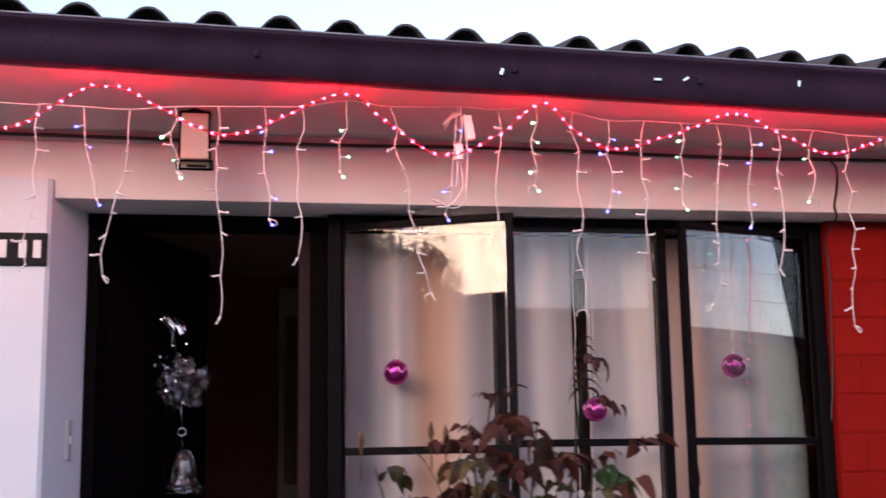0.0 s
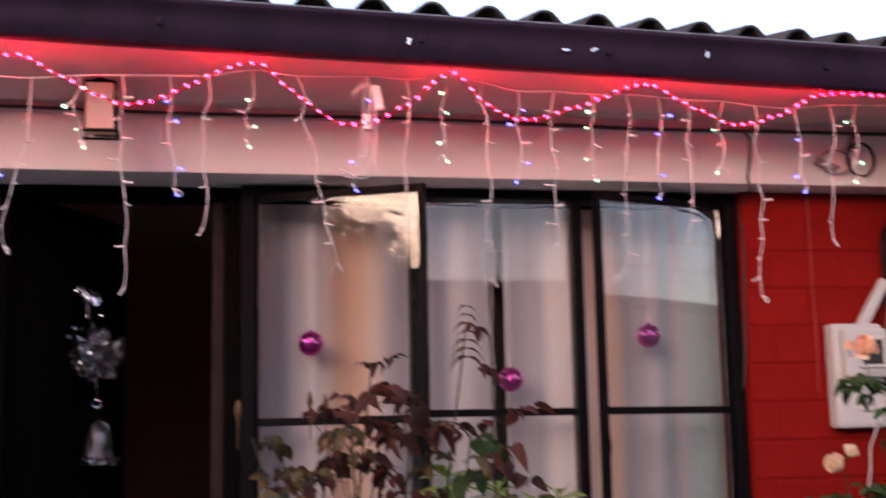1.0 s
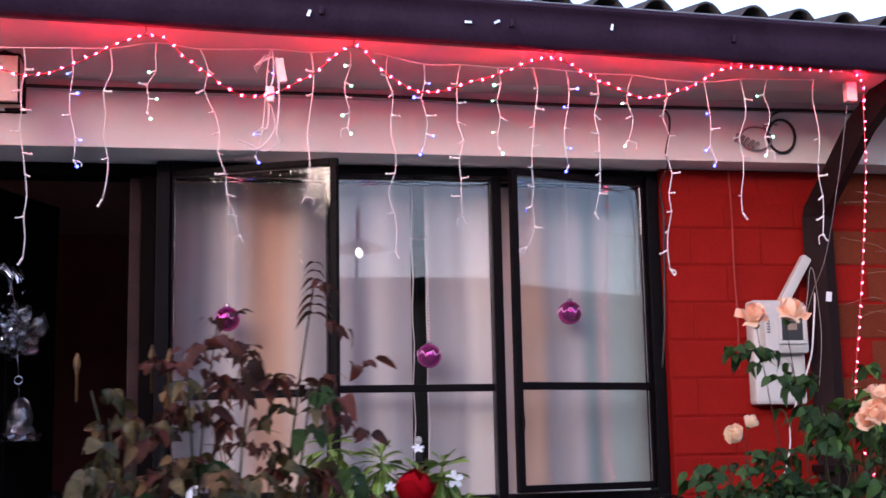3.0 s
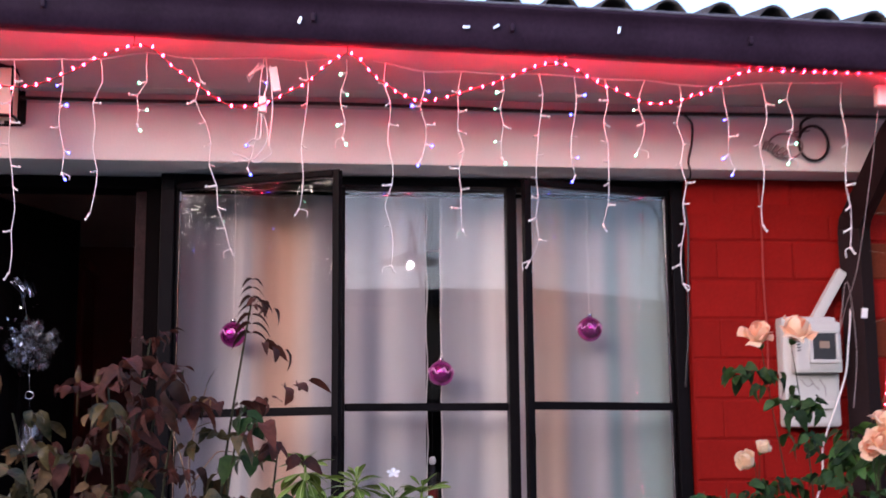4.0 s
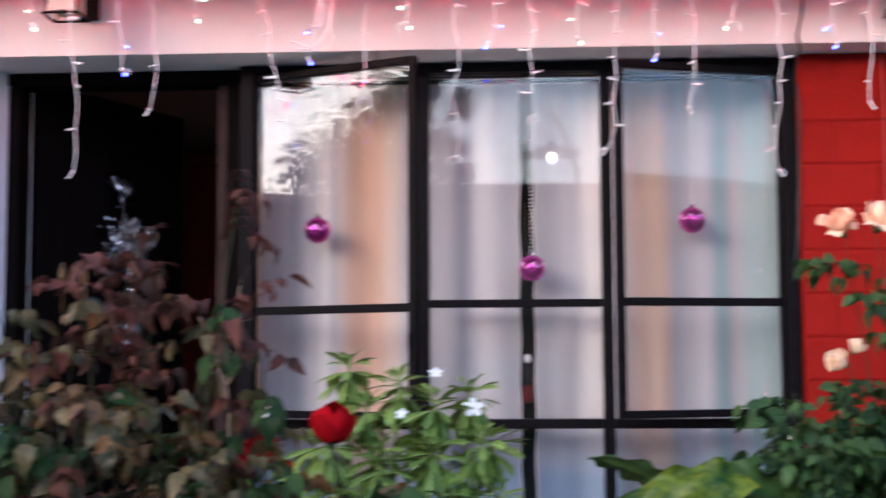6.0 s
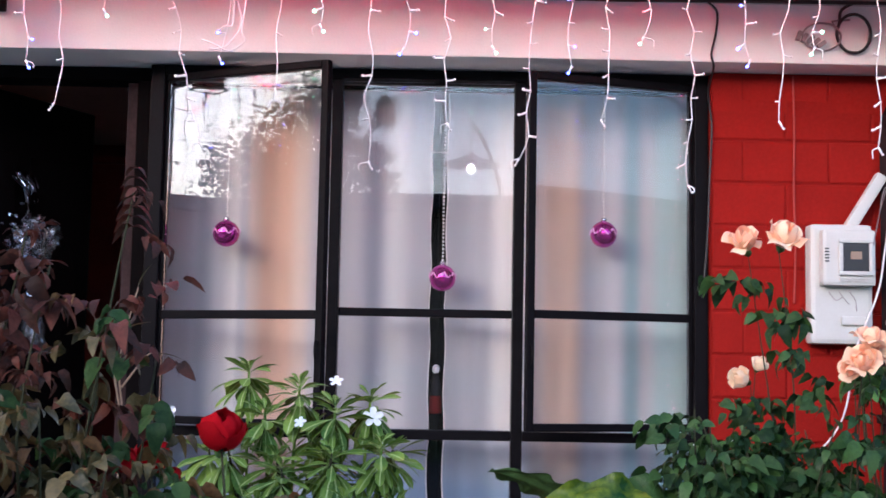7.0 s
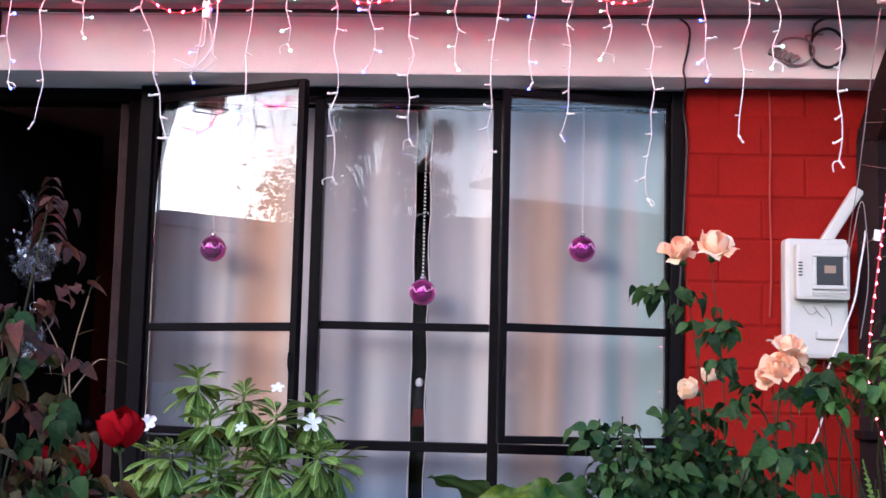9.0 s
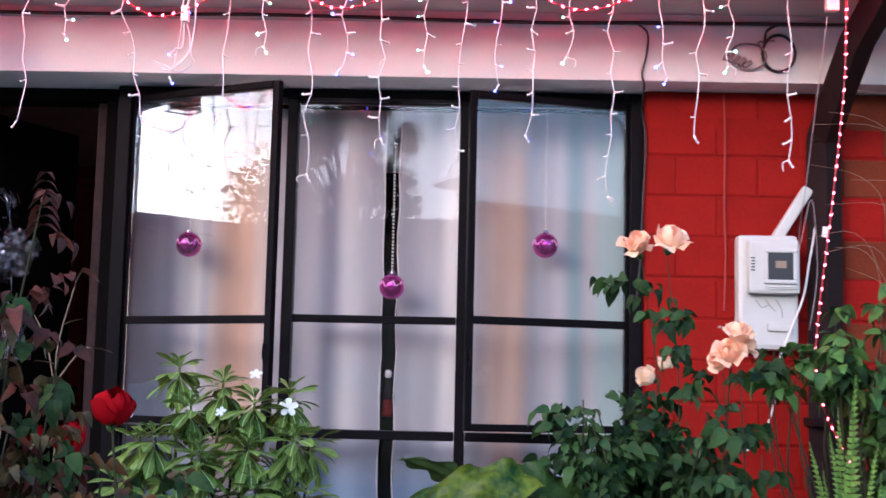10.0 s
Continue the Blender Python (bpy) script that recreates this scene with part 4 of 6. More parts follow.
# ---- wall lantern ----
la = thing("porch_lantern", (-0.445, -0.415, 2.175), "black metal porch lantern with frosted glass under the eave", "lantern")
for sx in (-1, 1):
    for sy in (-1, 1):
        bm = bmesh.new()
        tube(bm, [(sx * 0.043, sy * 0.043, 0.002), (sx * 0.038, sy * 0.038, 0.145)], 0.0030, seg=4)
        part("post", bm, M_STEEL, la)
for zz, hw in ((0.0, 0.050), (0.143, 0.041)):
    bm = bmesh.new()
    for a, b in (((-hw, -hw), (hw, -hw)), ((hw, -hw), (hw, hw)), ((hw, hw), (-hw, hw)), ((-hw, hw), (-hw, -hw))):
        tube(bm, [(a[0], a[1], zz), (b[0], b[1], zz)], 0.0034, seg=4)
    part("ring", bm, M_STEEL, la)
for rz in range(4):
    bm = newbox(-0.0365, 0.0365, -0.0400, -0.0380, 0.010, 0.140, m=Matrix.Rotation(rz * math.pi / 2, 4, "Z"))
    part("glass", bm, M_LANTERNGLASS, la, "frosted glass pane")
bm = bmesh.new()
lathe(bm, [(0.050, 0.147), (0.046, 0.152), (0.020, 0.166), (0.012, 0.172), (0.012, 0.190), (0.022, 0.196)], seg=4)
part("cap", bm, M_STEEL, la)
bm = bmesh.new()
tube(bm, spline([(0, 0, 0.185), (0, 0.06, 0.20), (0, 0.14, 0.18), (0, 0.20, 0.14)], 5), 0.008, seg=6)
part("arm", bm, M_STEEL, la, "bent arm to the beam", True)
part("wall_plate", newbox(-0.03, 0.03, 0.178, 0.199, 0.04, 0.18, bevel=0.006), M_STEEL, la)

# ---- cables on the beam ----
def cable(name, pts, r, label, m=M_BLACKWIRE, n=6):
    e = thing(name, (0, 0, 0), label, "cable")
    bm = bmesh.new()
    tube(bm, spline(pts, n), r, seg=6)
    part("sheath", bm, m, e, "", True)
    return e
cable("beam_cable", [(-3.0, -0.245, 2.292), (-1.2, -0.243, 2.298), (-0.2, -0.243, 2.288), (0.5, -0.243, 2.292), (1.2, -0.243, 2.281), (1.58, -0.243, 2.284), (2.2, -0.243, 2.287), (3.6, -0.243, 2.29)], 0.006, "black cable running along the top of the beam")
cable("drop_cable", [(1.56, -0.243, 2.285), (1.60, -0.212, 2.262), (1.598, -0.208, 2.20), (1.585, -0.208, 2.14), (1.592, -0.205, 2.10), (1.60, -0.10, 2.05), (1.612, -0.09, 1.95), (1.606, -0.09, 1.80), (1.598, -0.09, 1.60), (1.585, -0.085, 1.45)], 0.0034, "black cable dropping from the beam beside the window")
cable("wall_wire", [(1.853, -0.083, 2.11), (1.856, -0.084, 1.95), (1.853, -0.086, 1.78), (1.857, -0.084, 1.60), (1.852, -0.085, 1.44)], 0.003, "red painted wire running down the brick wall", M_REDCORD)
ring = [(1.992 + 0.048 * math.cos(a), -0.209 - 0.003 * i / 20, 2.206 + 0.056 * math.sin(a)) for i, a in enumerate([2.6 + k * 0.33 for k in range(20)])]
cable("cable_coil", [(1.985, -0.24, 2.287), (1.955, -0.216, 2.272)] + ring, 0.0048, "single loop of black cable hung on the beam", n=3)
loops = [(1.90 + 0.055 * math.cos(a), -0.209 - 0.003 * (i % 3), 2.195 + 0.04 * math.sin(a)) for i, a in enumerate([0.2 + k * 0.4 for k in range(17)])]
cable("cable_coil", loops + [(1.93, -0.21, 2.24), (1.98, -0.212, 2.245)], 0.0032, "loop of thin grey cable hung on the beam", M_JAMB, 2)
ci = thing("cable_clamp", (1.875, -0.205, 2.185), "grey ribbed cable clamps on the beam", "clamp")
for i in range(5):
    part("rib", newbox(-0.006, 0.006, -0.012, 0.002, -0.014, 0.014, bevel=0.002, m=pose(0.016 * i - 0.04, 0, 0.012 - 0.006 * i, 0, 20 + 9 * i, 0)), M_JAMB, ci)

# ---- electricity meter ----
me_ = thing("electricity_meter", (1.972, -0.083, 1.322), "pale grey plastic electricity meter box on the red brick wall", "electricity meter")
part("case", newbox(-0.09, 0.09, -0.062, 0.0, 0, 0.344, bevel=0.014), M_METER, me_)
part("cover", newbox(-0.066, 0.086, -0.10, -0.058, 0.165, 0.325, bevel=0.010), M_METER, me_, "raised window cover")
wf = bmesh.new()
for x0, x1, z0, z1 in ((-0.022, 0.076, 0.286, 0.298), (-0.022, 0.076, 0.194, 0.206), (-0.022, -0.010, 0.206, 0.286), (0.064, 0.076, 0.206, 0.286)):
    box(wf, x0, x1, -0.109, -0.099, z0, z1, bevel=0.003)
part("window_rim", wf, M_METER, me_)
part("dial", newbox(-0.010, 0.064, -0.104, -0.0985, 0.206, 0.286), M_DIAL, me_, "dark meter window")
part("counter", newbox(0.012, 0.044, -0.106, -0.1035, 0.240, 0.262, bevel=0.001), M_HOUSE2, me_, "small counter")
for i in range(5):
    part("vent_slot", newbox(-0.060, -0.048, -0.1015, -0.0995, 0.268 - 0.009 * i, 0.272 - 0.009 * i), M_DIAL, me_)
for z_ in (0.178, 0.184):
    part("ridge", newbox(-0.02, 0.074, -0.104, -0.0995, z_, z_ + 0.003), M_METER, me_)
part("lower_latch", newbox(-0.005, 0.066, -0.072, -0.060, 0.055, 0.080, bevel=0.005), M_METER, me_, "moulded latch")
bm = bmesh.new()
for i in range(3):
    tube(bm, spline([(-0.04 + 0.03 * i, -0.066, 0.15), (-0.02 + 0.028 * i, -0.068, 0.125), (0.0 + 0.02 * i, -0.066, 0.135 - 0.02 * i)], 3), 0.0012, seg=4)
part("scratch", bm, M_JAMB, me_, "thin dark twigs of wire")
part("conduit", newbox(-0.017, 0.017, -0.02, 0.012, 0, 0.185, bevel=0.007, m=pose(0.030, -0.03, 0.335, 0, 32, 0)), M_METER, me_, "slanting pale conduit")
bm = bmesh.new()
tube(bm, spline([(0.122, -0.03, 0.492), (0.140, -0.04, 0.475), (0.142, -0.05, 0.37), (0.118, -0.075, 0.26), (0.098, -0.085, 0.16), (0.06, -0.085, 0.06), (0.030, -0.075, -0.02), (0.025, -0.05, -0.068), (0.023, -0.045, -0.135), (0.003, -0.045, -0.21), (-0.032, -0.045, -0.268), (-0.069, -0.045, -0.305)], 6), 0.0030, seg=6)
part("lead", bm, M_WIRE, me_, "white lead hanging below the box", True)

# ---- plants ----
def leaf_mesh(name, length, width, material, droop=0.25, fold=0.25, teeth=0.0, n=7, shape=0.62, rib=0.0, twist=0.0):
    """A blade along +Y, folded on its midrib, bending down to its tip, with an uneven edge."""
    bm = bmesh.new()
    rows = []
    for i in range(n + 1):
        u = i / n
        w = width * (math.sin(math.pi * u ** shape) ** 0.7 if 0 < u < 1 else 0.0)
        if teeth and 0 < i < n:
            w *= 1 + teeth * (1 if i % 2 else -1)
        y = length * (u - 0.18 * droop * u * u)
        z = -droop * length * u * u
        tw = twist * u
        if i in (0, n):
            rows.append([bm.verts.new((0, y, z))])
            continue
        ks = (-0.5, -rib, rib, 0.5) if rib else (-0.5, 0.0, 0.5)
        row = []
        for k in ks:
            q = w * k if abs(k) == 0.5 else (width * k if rib else 0.0)
            row.append(bm.verts.new((q * math.cos(tw), y, z + fold * abs(q) + q * math.sin(tw))))
        rows.append(row)
    for a, b in zip(rows, rows[1:]):
        k = max(len(a), len(b)) - 1
        for c in range(k):
            if len(a) == 1:
                f = bm.faces.new((a[0], b[c + 1], b[c]))
            elif len(b) == 1:
                f = bm.faces.new((a[c], a[c + 1], b[0]))
            else:
                f = bm.faces.new((a[c], a[c + 1], b[c + 1], b[c]))
            if rib and c == 1:
                f.material_index = 1
    me = mesh_of(name, bm, material, True)
    if rib:
        me.materials.append(M_MIDRIB)
    return me


class Foliage:
    """The first leaves of a plant are parts of their own; the many others are joined."""
    def __init__(self, parent, most=260, name="leaf"):
        self.parent, self.most, self.count, self.name = parent, most, 0, name
        self.vs, self.fs, self.mi, self.mats = [], [], [], []

    def put(self, me, m):
        self.count += 1
        if self.count <= self.most:
            share(self.name, me, m, self.parent)
            return
        slots = []
        for x in me.materials:
            if x not in self.mats:
                self.mats.append(x)
            slots.append(self.mats.index(x))
        i0 = len(self.vs)
        self.vs += [tuple(m @ v.co) for v in me.vertices]
        for p in me.polygons:
            self.fs.append(tuple(i0 + k for k in p.vertices))
            self.mi.append(slots[p.material_index])

    def close(self):
        if not self.fs:
            return
        me = bpy.data.meshes.new("foliage")
        me.from_pydata(self.vs, [], self.fs)
        for x in self.mats:
            me.materials.append(x)
        me.polygons.foreach_set("material_index", self.mi)
        me.polygons.foreach_set("use_smooth", [True] * len(me.polygons))
        o = new("foliage", me)
        o.parent = self.parent
        tagged(o, kind="stuff")


def shell_petal(name, material, R=1.0, half=0.95, top=0.6, lip=0.0, tall=1.15):
    """One petal of a rose: a curved piece of a globe, rounded at its rim, which may roll outwards."""
    bm = bmesh.new()
    nu, nv = 6, 6
    g = []
    for i in range(nu + 1):
        u = i / nu
        row = []
        for k in range(nv + 1):
            q = 2 * k / nv - 1
            th = 3.0 + (top - 3.0) * u * (1 - 0.24 * q * q * u)
            wd = half * (0.35 + 0.65 * math.sin(min(1.0, u * 1.25) * math.pi / 2)) * (1 - 0.30 * max(0, u - 0.75) / 0.25)
            fl = lip * max(0.0, (u - 0.62) / 0.38) ** 1.6
            r = R * math.sin(th) + fl * R
            a = q * wd
            row.append(bm.verts.new((r * math.sin(a), r * math.cos(a), tall * R * math.cos(th) - 0.55 * fl * R + (0.05 * math.sin(5 * q + R * 9) + 0.035 * math.sin(11 * q + R * 23)) * R * u * u)))
        g.append(row)
    for a, b in zip(g, g[1:]):
        for k in range(nv):
            bm.faces.new((a[k], a[k + 1], b[k + 1], b[k]))
    return mesh_of(name, bm, material, True)


def bloom_at(parent, at, d, r, rings, rnd, label, loose=1.0):
    """A bloom of nested rings of petals, innermost first."""
    bl = new("bloom")
    bl.parent = parent
    bl.matrix_basis = Matrix.Translation(at) @ Vector(d).normalized().to_track_quat("Z", "Y").to_matrix().to_4x4()
    bl["label"] = label
    for ring, (me, k, sc) in enumerate(rings):
        for i in range(k):
            a = 2 * math.pi * (i + 0.37 * ring) / k + rnd.uniform(-0.25, 0.25)
            m = Matrix.Rotation(a, 4, "Z") @ Matrix.Rotation(loose * rnd.uniform(-0.17, 0.17) * (1 + ring * 0.5), 4, "X") @ Matrix.Scale(r * sc * rnd.uniform(0.86, 1.12), 4)
            share("petal", me, m, bl)
    bm = bmesh.new()
    lathe(bm, [(0.05 * r, -1.35 * r), (0.22 * r, -1.2 * r), (0.28 * r, -1.02 * r), (0.1 * r, -0.9 * r)], seg=8)
    part("calyx", bm, M_LEAF, bl, "green calyx", True)
    return bl


def petal_mesh(name, L, w, cup, material, curl=0.3):
    bm = bmesh.new()
    n = 5
    rows = []
    for i in range(n + 1):
        u = i / n
        ww = w * (0.25 + 0.75 * math.sin(min(1, u * 1.15) * math.pi / 2)) * (1 if u < 0.9 else 0.82)
        z = L * math.sin(u * 1.35) * cup
        y = L * u * (1 - 0.35 * cup) + curl * L * max(0, u - 0.7) ** 2 * 3
        rows.append([bm.verts.new((ww * (k / 2 - 1) * 0.5, y - 0.25 * ww * abs(k / 2 - 1) ** 2 * (1 - curl), z + 0.18 * ww * abs(k / 2 - 1) ** 2)) for k in range(5)])
    for a, b in zip(rows, rows[1:]):
        for k in range(4):
            bm.faces.new((a[k], a[k + 1], b[k + 1], b[k]))
    return mesh_of(name, bm, material, True)


def cane(bm, a, b, r0, r1, rnd, wob=0.03, n=5):
    a, b = Vector(a), Vector(b)
    side = Vector((rnd.uniform(-1, 1), rnd.uniform(-1, 1), 0)) * wob * 1.6
    pts = [a.lerp(b, i / n) + (Vector((rnd.uniform(-wob, wob), rnd.uniform(-wob, wob), 0)) + side * math.sin(math.pi * i / n) if 0 < i < n else Vector()) for i in range(n + 1)]
    pts = spline(pts, 3)
    tube(bm, pts, r0, r1, seg=5)
    return pts


def compound_leaf(fol, meshes, p, d, rnd, scale=1.0, pairs=2, sag=0.35, roll=0.8):
    """A rose leaf: a terminal leaflet and pairs of side leaflets on a fine stalk."""
    d = Vector(d).normalized()
    L = 0.055 * scale
    side = d.cross(Vector((0, 0, 1)))
    side = side.normalized() if side.length > 1e-3 else Vector((1, 0, 0))
    out = []
    for k in range(pairs):
        q = Vector(p) + d * (0.35 + 0.45 * k) * L - Vector((0, 0, sag * L * 0.2 * k * k))
        for sgn in (-1, 1):
            out.append((q, d * 0.55 + side * sgn + Vector((0, 0, rnd.uniform(-1.2, 0.5) * sag - sag * 0.4))))
    out.append((Vector(p) + d * (0.35 + 0.45 * pairs) * L - Vector((0, 0, sag * L * 0.3)), d + Vector((0, 0, -sag * rnd.uniform(0.2, 1.6)))))
    for q, dd in out:
        fol.put(rnd.choice(meshes), aim(q, dd, rnd.uniform(-roll, roll), scale * rnd.uniform(0.7, 1.2)))


PEACH_R = [(shell_petal("peach_heart", M_PEACHROSE, 0.36, 1.3, 0.35, 0.0, 1.9), 3, 1.0), (shell_petal("peach_inner", M_PEACHROSE, 0.58, 1.0, 0.72, 0.12, 1.45), 4, 1.0),
           (shell_petal("peach_middle", M_PEACHROSE, 0.75, 0.85, 1.0, 0.35, 1.15), 5, 1.0), (shell_petal("peach_outer", M_PEACHROSE, 0.80, 0.75, 1.35, 0.62, 0.9), 5, 1.0)]
PALE_R = [(shell_petal("pale_heart", M_CREAMROSE, 0.40, 1.3, 0.35, 0.0, 1.8), 3, 1.0), (shell_petal("pale_inner", M_CREAMROSE, 0.62, 1.0, 0.60, 0.08, 1.4), 4, 1.0),
          (shell_petal("pale_outer", M_CREAMROSE, 0.80, 0.85, 0.95, 0.30, 1.1), 5, 1.0)]
RED_R = [(shell_petal("red_heart", M_REDROSE, 0.45, 1.3, 0.30, 0.0, 1.5), 3, 1.0), (shell_petal("red_inner", M_REDROSE, 0.74, 1.1, 0.42, 0.0, 1.15), 4, 1.0),
         (shell_petal("red_middle", M_REDROSE, 0.90, 1.1, 0.55, 0.06, 1.0), 5, 1.0), (shell_petal("red_outer", M_REDROSE, 1.0, 1.0, 0.85, 0.16, 0.92), 6, 1.0)]

# dark rose bush with bronze young leaves, close to the path
def bronze_bush():
    rnd = random.Random(11)
    e = thing("rose_bush", (0.10, -1.72, 0.03), "tall rose bush with olive and bronze red leaves", "rose bush")
    def trio(tag, m, L, w):
        return [leaf_mesh(tag + "_a", L, w, m, 0.55, 0.35, 0.05, 7, 0.7, 0, 0.5), leaf_mesh(tag + "_b", L * 0.85, w * 0.85, m, 0.9, 0.45, 0.05, 7, 0.7, 0, -0.6), leaf_mesh(tag + "_c", L, w * 0.9, m, 0.35, 0.2, 0.05, 7, 0.7, 0, 0.2)]
    ol, dk, rd, tn = trio("olive", M_LEAFOLIVE, 0.047, 0.031), trio("deep", M_LEAFDARK, 0.046, 0.032), trio("bronze", M_LEAFRED, 0.048, 0.026), trio("tan", M_LEAFTAN, 0.047, 0.027)
    fol = Foliage(e, 300)
    tops = [(-0.185, 0.0, 1.29), (-0.15, -0.06, 1.24), (-0.12, 0.05, 1.20), (-0.045, 0.02, 1.30), (-0.02, -0.05, 1.33), (0.05, 0.04, 1.31), (0.10, -0.03, 1.36), (0.035, 0.05, 1.42), (0.212, 0.037, 1.495), (0.20, -0.04, 1.30),
            (0.26, 0.03, 1.22), (-0.17, -0.10, 1.13), (-0.10, -0.12, 1.10), (-0.18, 0.08, 1.16), (0.0, -0.14, 1.12), (0.12, -0.12, 1.14), (-0.16, 0.0, 1.04), (0.05, -0.10, 1.02), (0.22, -0.10, 1.06)]
    order = [8, 7, 6, 4, 5, 9, 3, 1, 0, 2] + list(range(10, len(tops)))
    for i in order:
        tp = tops[i]
        bm = bmesh.new()
        pts = cane(bm, (rnd.uniform(-0.06, 0.06), rnd.uniform(-0.05, 0.05), 0), tp, 0.0055, 0.0016, rnd, 0.028 if i != 8 else 0.012)
        red_top = i in (6, 7, 8, 4, 5)
        part("cane", bm, M_STEM, e, "", True)
        L = len(pts)
        for k in range(4, L):
            u = k / (L - 1)
            if pts[k].z < 0.62:
                continue
            for rep in range((2 if k % 2 else 1) if i == 8 and u > 0.72 else 5 if u < 0.9 else 4):
                a = rnd.uniform(0, 2 * math.pi)
                dd = Vector((math.cos(a), math.sin(a), rnd.uniform(-0.35, 0.45)))
                h = pts[k].z
                w = rnd.random()
                if red_top and u > (0.80 if i in (6, 7, 8) else 0.88):
                    use = rd
                elif h > 1.12 and i in (0, 1, 2, 3, 11, 13):
                    use = tn if w < 0.4 else (rd if w < 0.55 else ol)
                else:
                    use = rd if w < 0.30 else (tn if w < 0.38 else (dk if w < 0.60 + 0.5 * max(0, 1.05 - h) else ol))
                if pts[k].x + 0.06 * dd.x < -0.18:
                    continue
                compound_leaf(fol, use, pts[k] + dd * rnd.uniform(0.0, 0.06) * (1 if tp[2] < 1.35 else 0.35), dd, rnd, rnd.uniform(0.55, 1.1) * (0.82 if tp[2] > 1.38 and u > 0.8 else 1.0), 2 if rnd.random() < 0.6 else 1, 0.55, 1.0)
        if i == 8:
            for k in range(7):
                z = 1.43 + 0.016 * k
                for sgn in (-1, 1):
                    fol.put(rd[1], aim((tp[0], tp[1], z), (sgn, rnd.uniform(-.4, .4), 0.15), 0, 0.95 - 0.07 * k))
    fol.close()
    for bx, by, bz in ((-0.21, 0.0, 1.33), (-0.082, 0.02, 1.345), (-0.052, 0.04, 1.34)):
        bm = bmesh.new()
        lathe(bm, [(0.0012, -0.06), (0.0015, -0.012), (0.0042, 0.0), (0.0062, 0.007), (0.004, 0.017), (0.0009, 0.027)], (bx, by, bz), 8)
        part("bud", bm, M_LEAFTAN, e, "small closed bud", True)
    return e
bronze_bush()

# red roses beside it
def red_rose_bush():
    rnd = random.Random(17)
    e = thing("rose_bush", (0.42, -1.66, 0.03), "low rose bush with deep red blooms", "rose bush")
    lv = [leaf_mesh("deep_a", 0.050, 0.032, M_LEAFDARK, 0.6, 0.3, 0.05, 7, 0.7, 0, 0.4), leaf_mesh("deep_b", 0.045, 0.028, M_LEAF, 0.8, 0.3, 0.05, 7, 0.7, 0, -0.4), leaf_mesh("deep_r", 0.044, 0.026, M_LEAFOLIVE, 0.5, 0.35, 0.06), leaf_mesh("deep_t", 0.044, 0.026, M_LEAFTAN, 0.7, 0.4, 0.06)]
    fol = Foliage(e, 200)
    spots = [(0.062, -0.113, 1.109), (-0.115, 0.215, 1.043), (-0.06, 0.02, 1.02), (0.09, 0.03, 1.0), (-0.17, 0.0, 1.02), (0.14, -0.02, 0.98), (0.0, 0.06, 1.0), (-0.02, -0.05, 1.04), (-0.12, -0.08, 0.98), (0.05, -0.06, 0.97)]
    for i, tp in enumerate(spots):
        bm = bmesh.new()
        pts = cane(bm, (rnd.uniform(-0.05, 0.05), rnd.uniform(-0.05, 0.05), 0), (tp[0], tp[1], tp[2] - 0.03), 0.005, 0.0022, rnd, 0.02)
        part("cane", bm, M_STEM, e, "", True)
        for k in range(5, len(pts) - (2 if i < 2 else 0)):
            if pts[k].z < 0.6:
                continue
            for rep in range(3):
                a = rnd.uniform(0, 2 * math.pi)
                dd = Vector((math.cos(a), math.sin(a), rnd.uniform(-0.3, 0.3)))
                compound_leaf(fol, lv, pts[k] + dd * 0.03, dd, rnd, rnd.uniform(0.75, 1.1), 2, 0.5, 1.0)
    fol.close()
    bloom_at(e, spots[0], (0.1, -0.25, 0.9), 0.034, RED_R, rnd, "deep red rose bloom", 0.35)
    bloom_at(e, spots[1], (-0.25, -0.35, 0.8), 0.033, RED_R, rnd, "deep red rose bloom", 0.35)
    bloom_at(e, (-0.115, 0.0, 1.050), (-0.5, -0.3, 0.7), 0.022, RED_R, rnd, "deep red rose bloom", 0.35)
    bloom_at(e, (-0.02, -0.06, 1.035), (0.1, -0.5, 0.7), 0.013, RED_R[:3], rnd, "small red bud")
    return e
red_rose_bush()

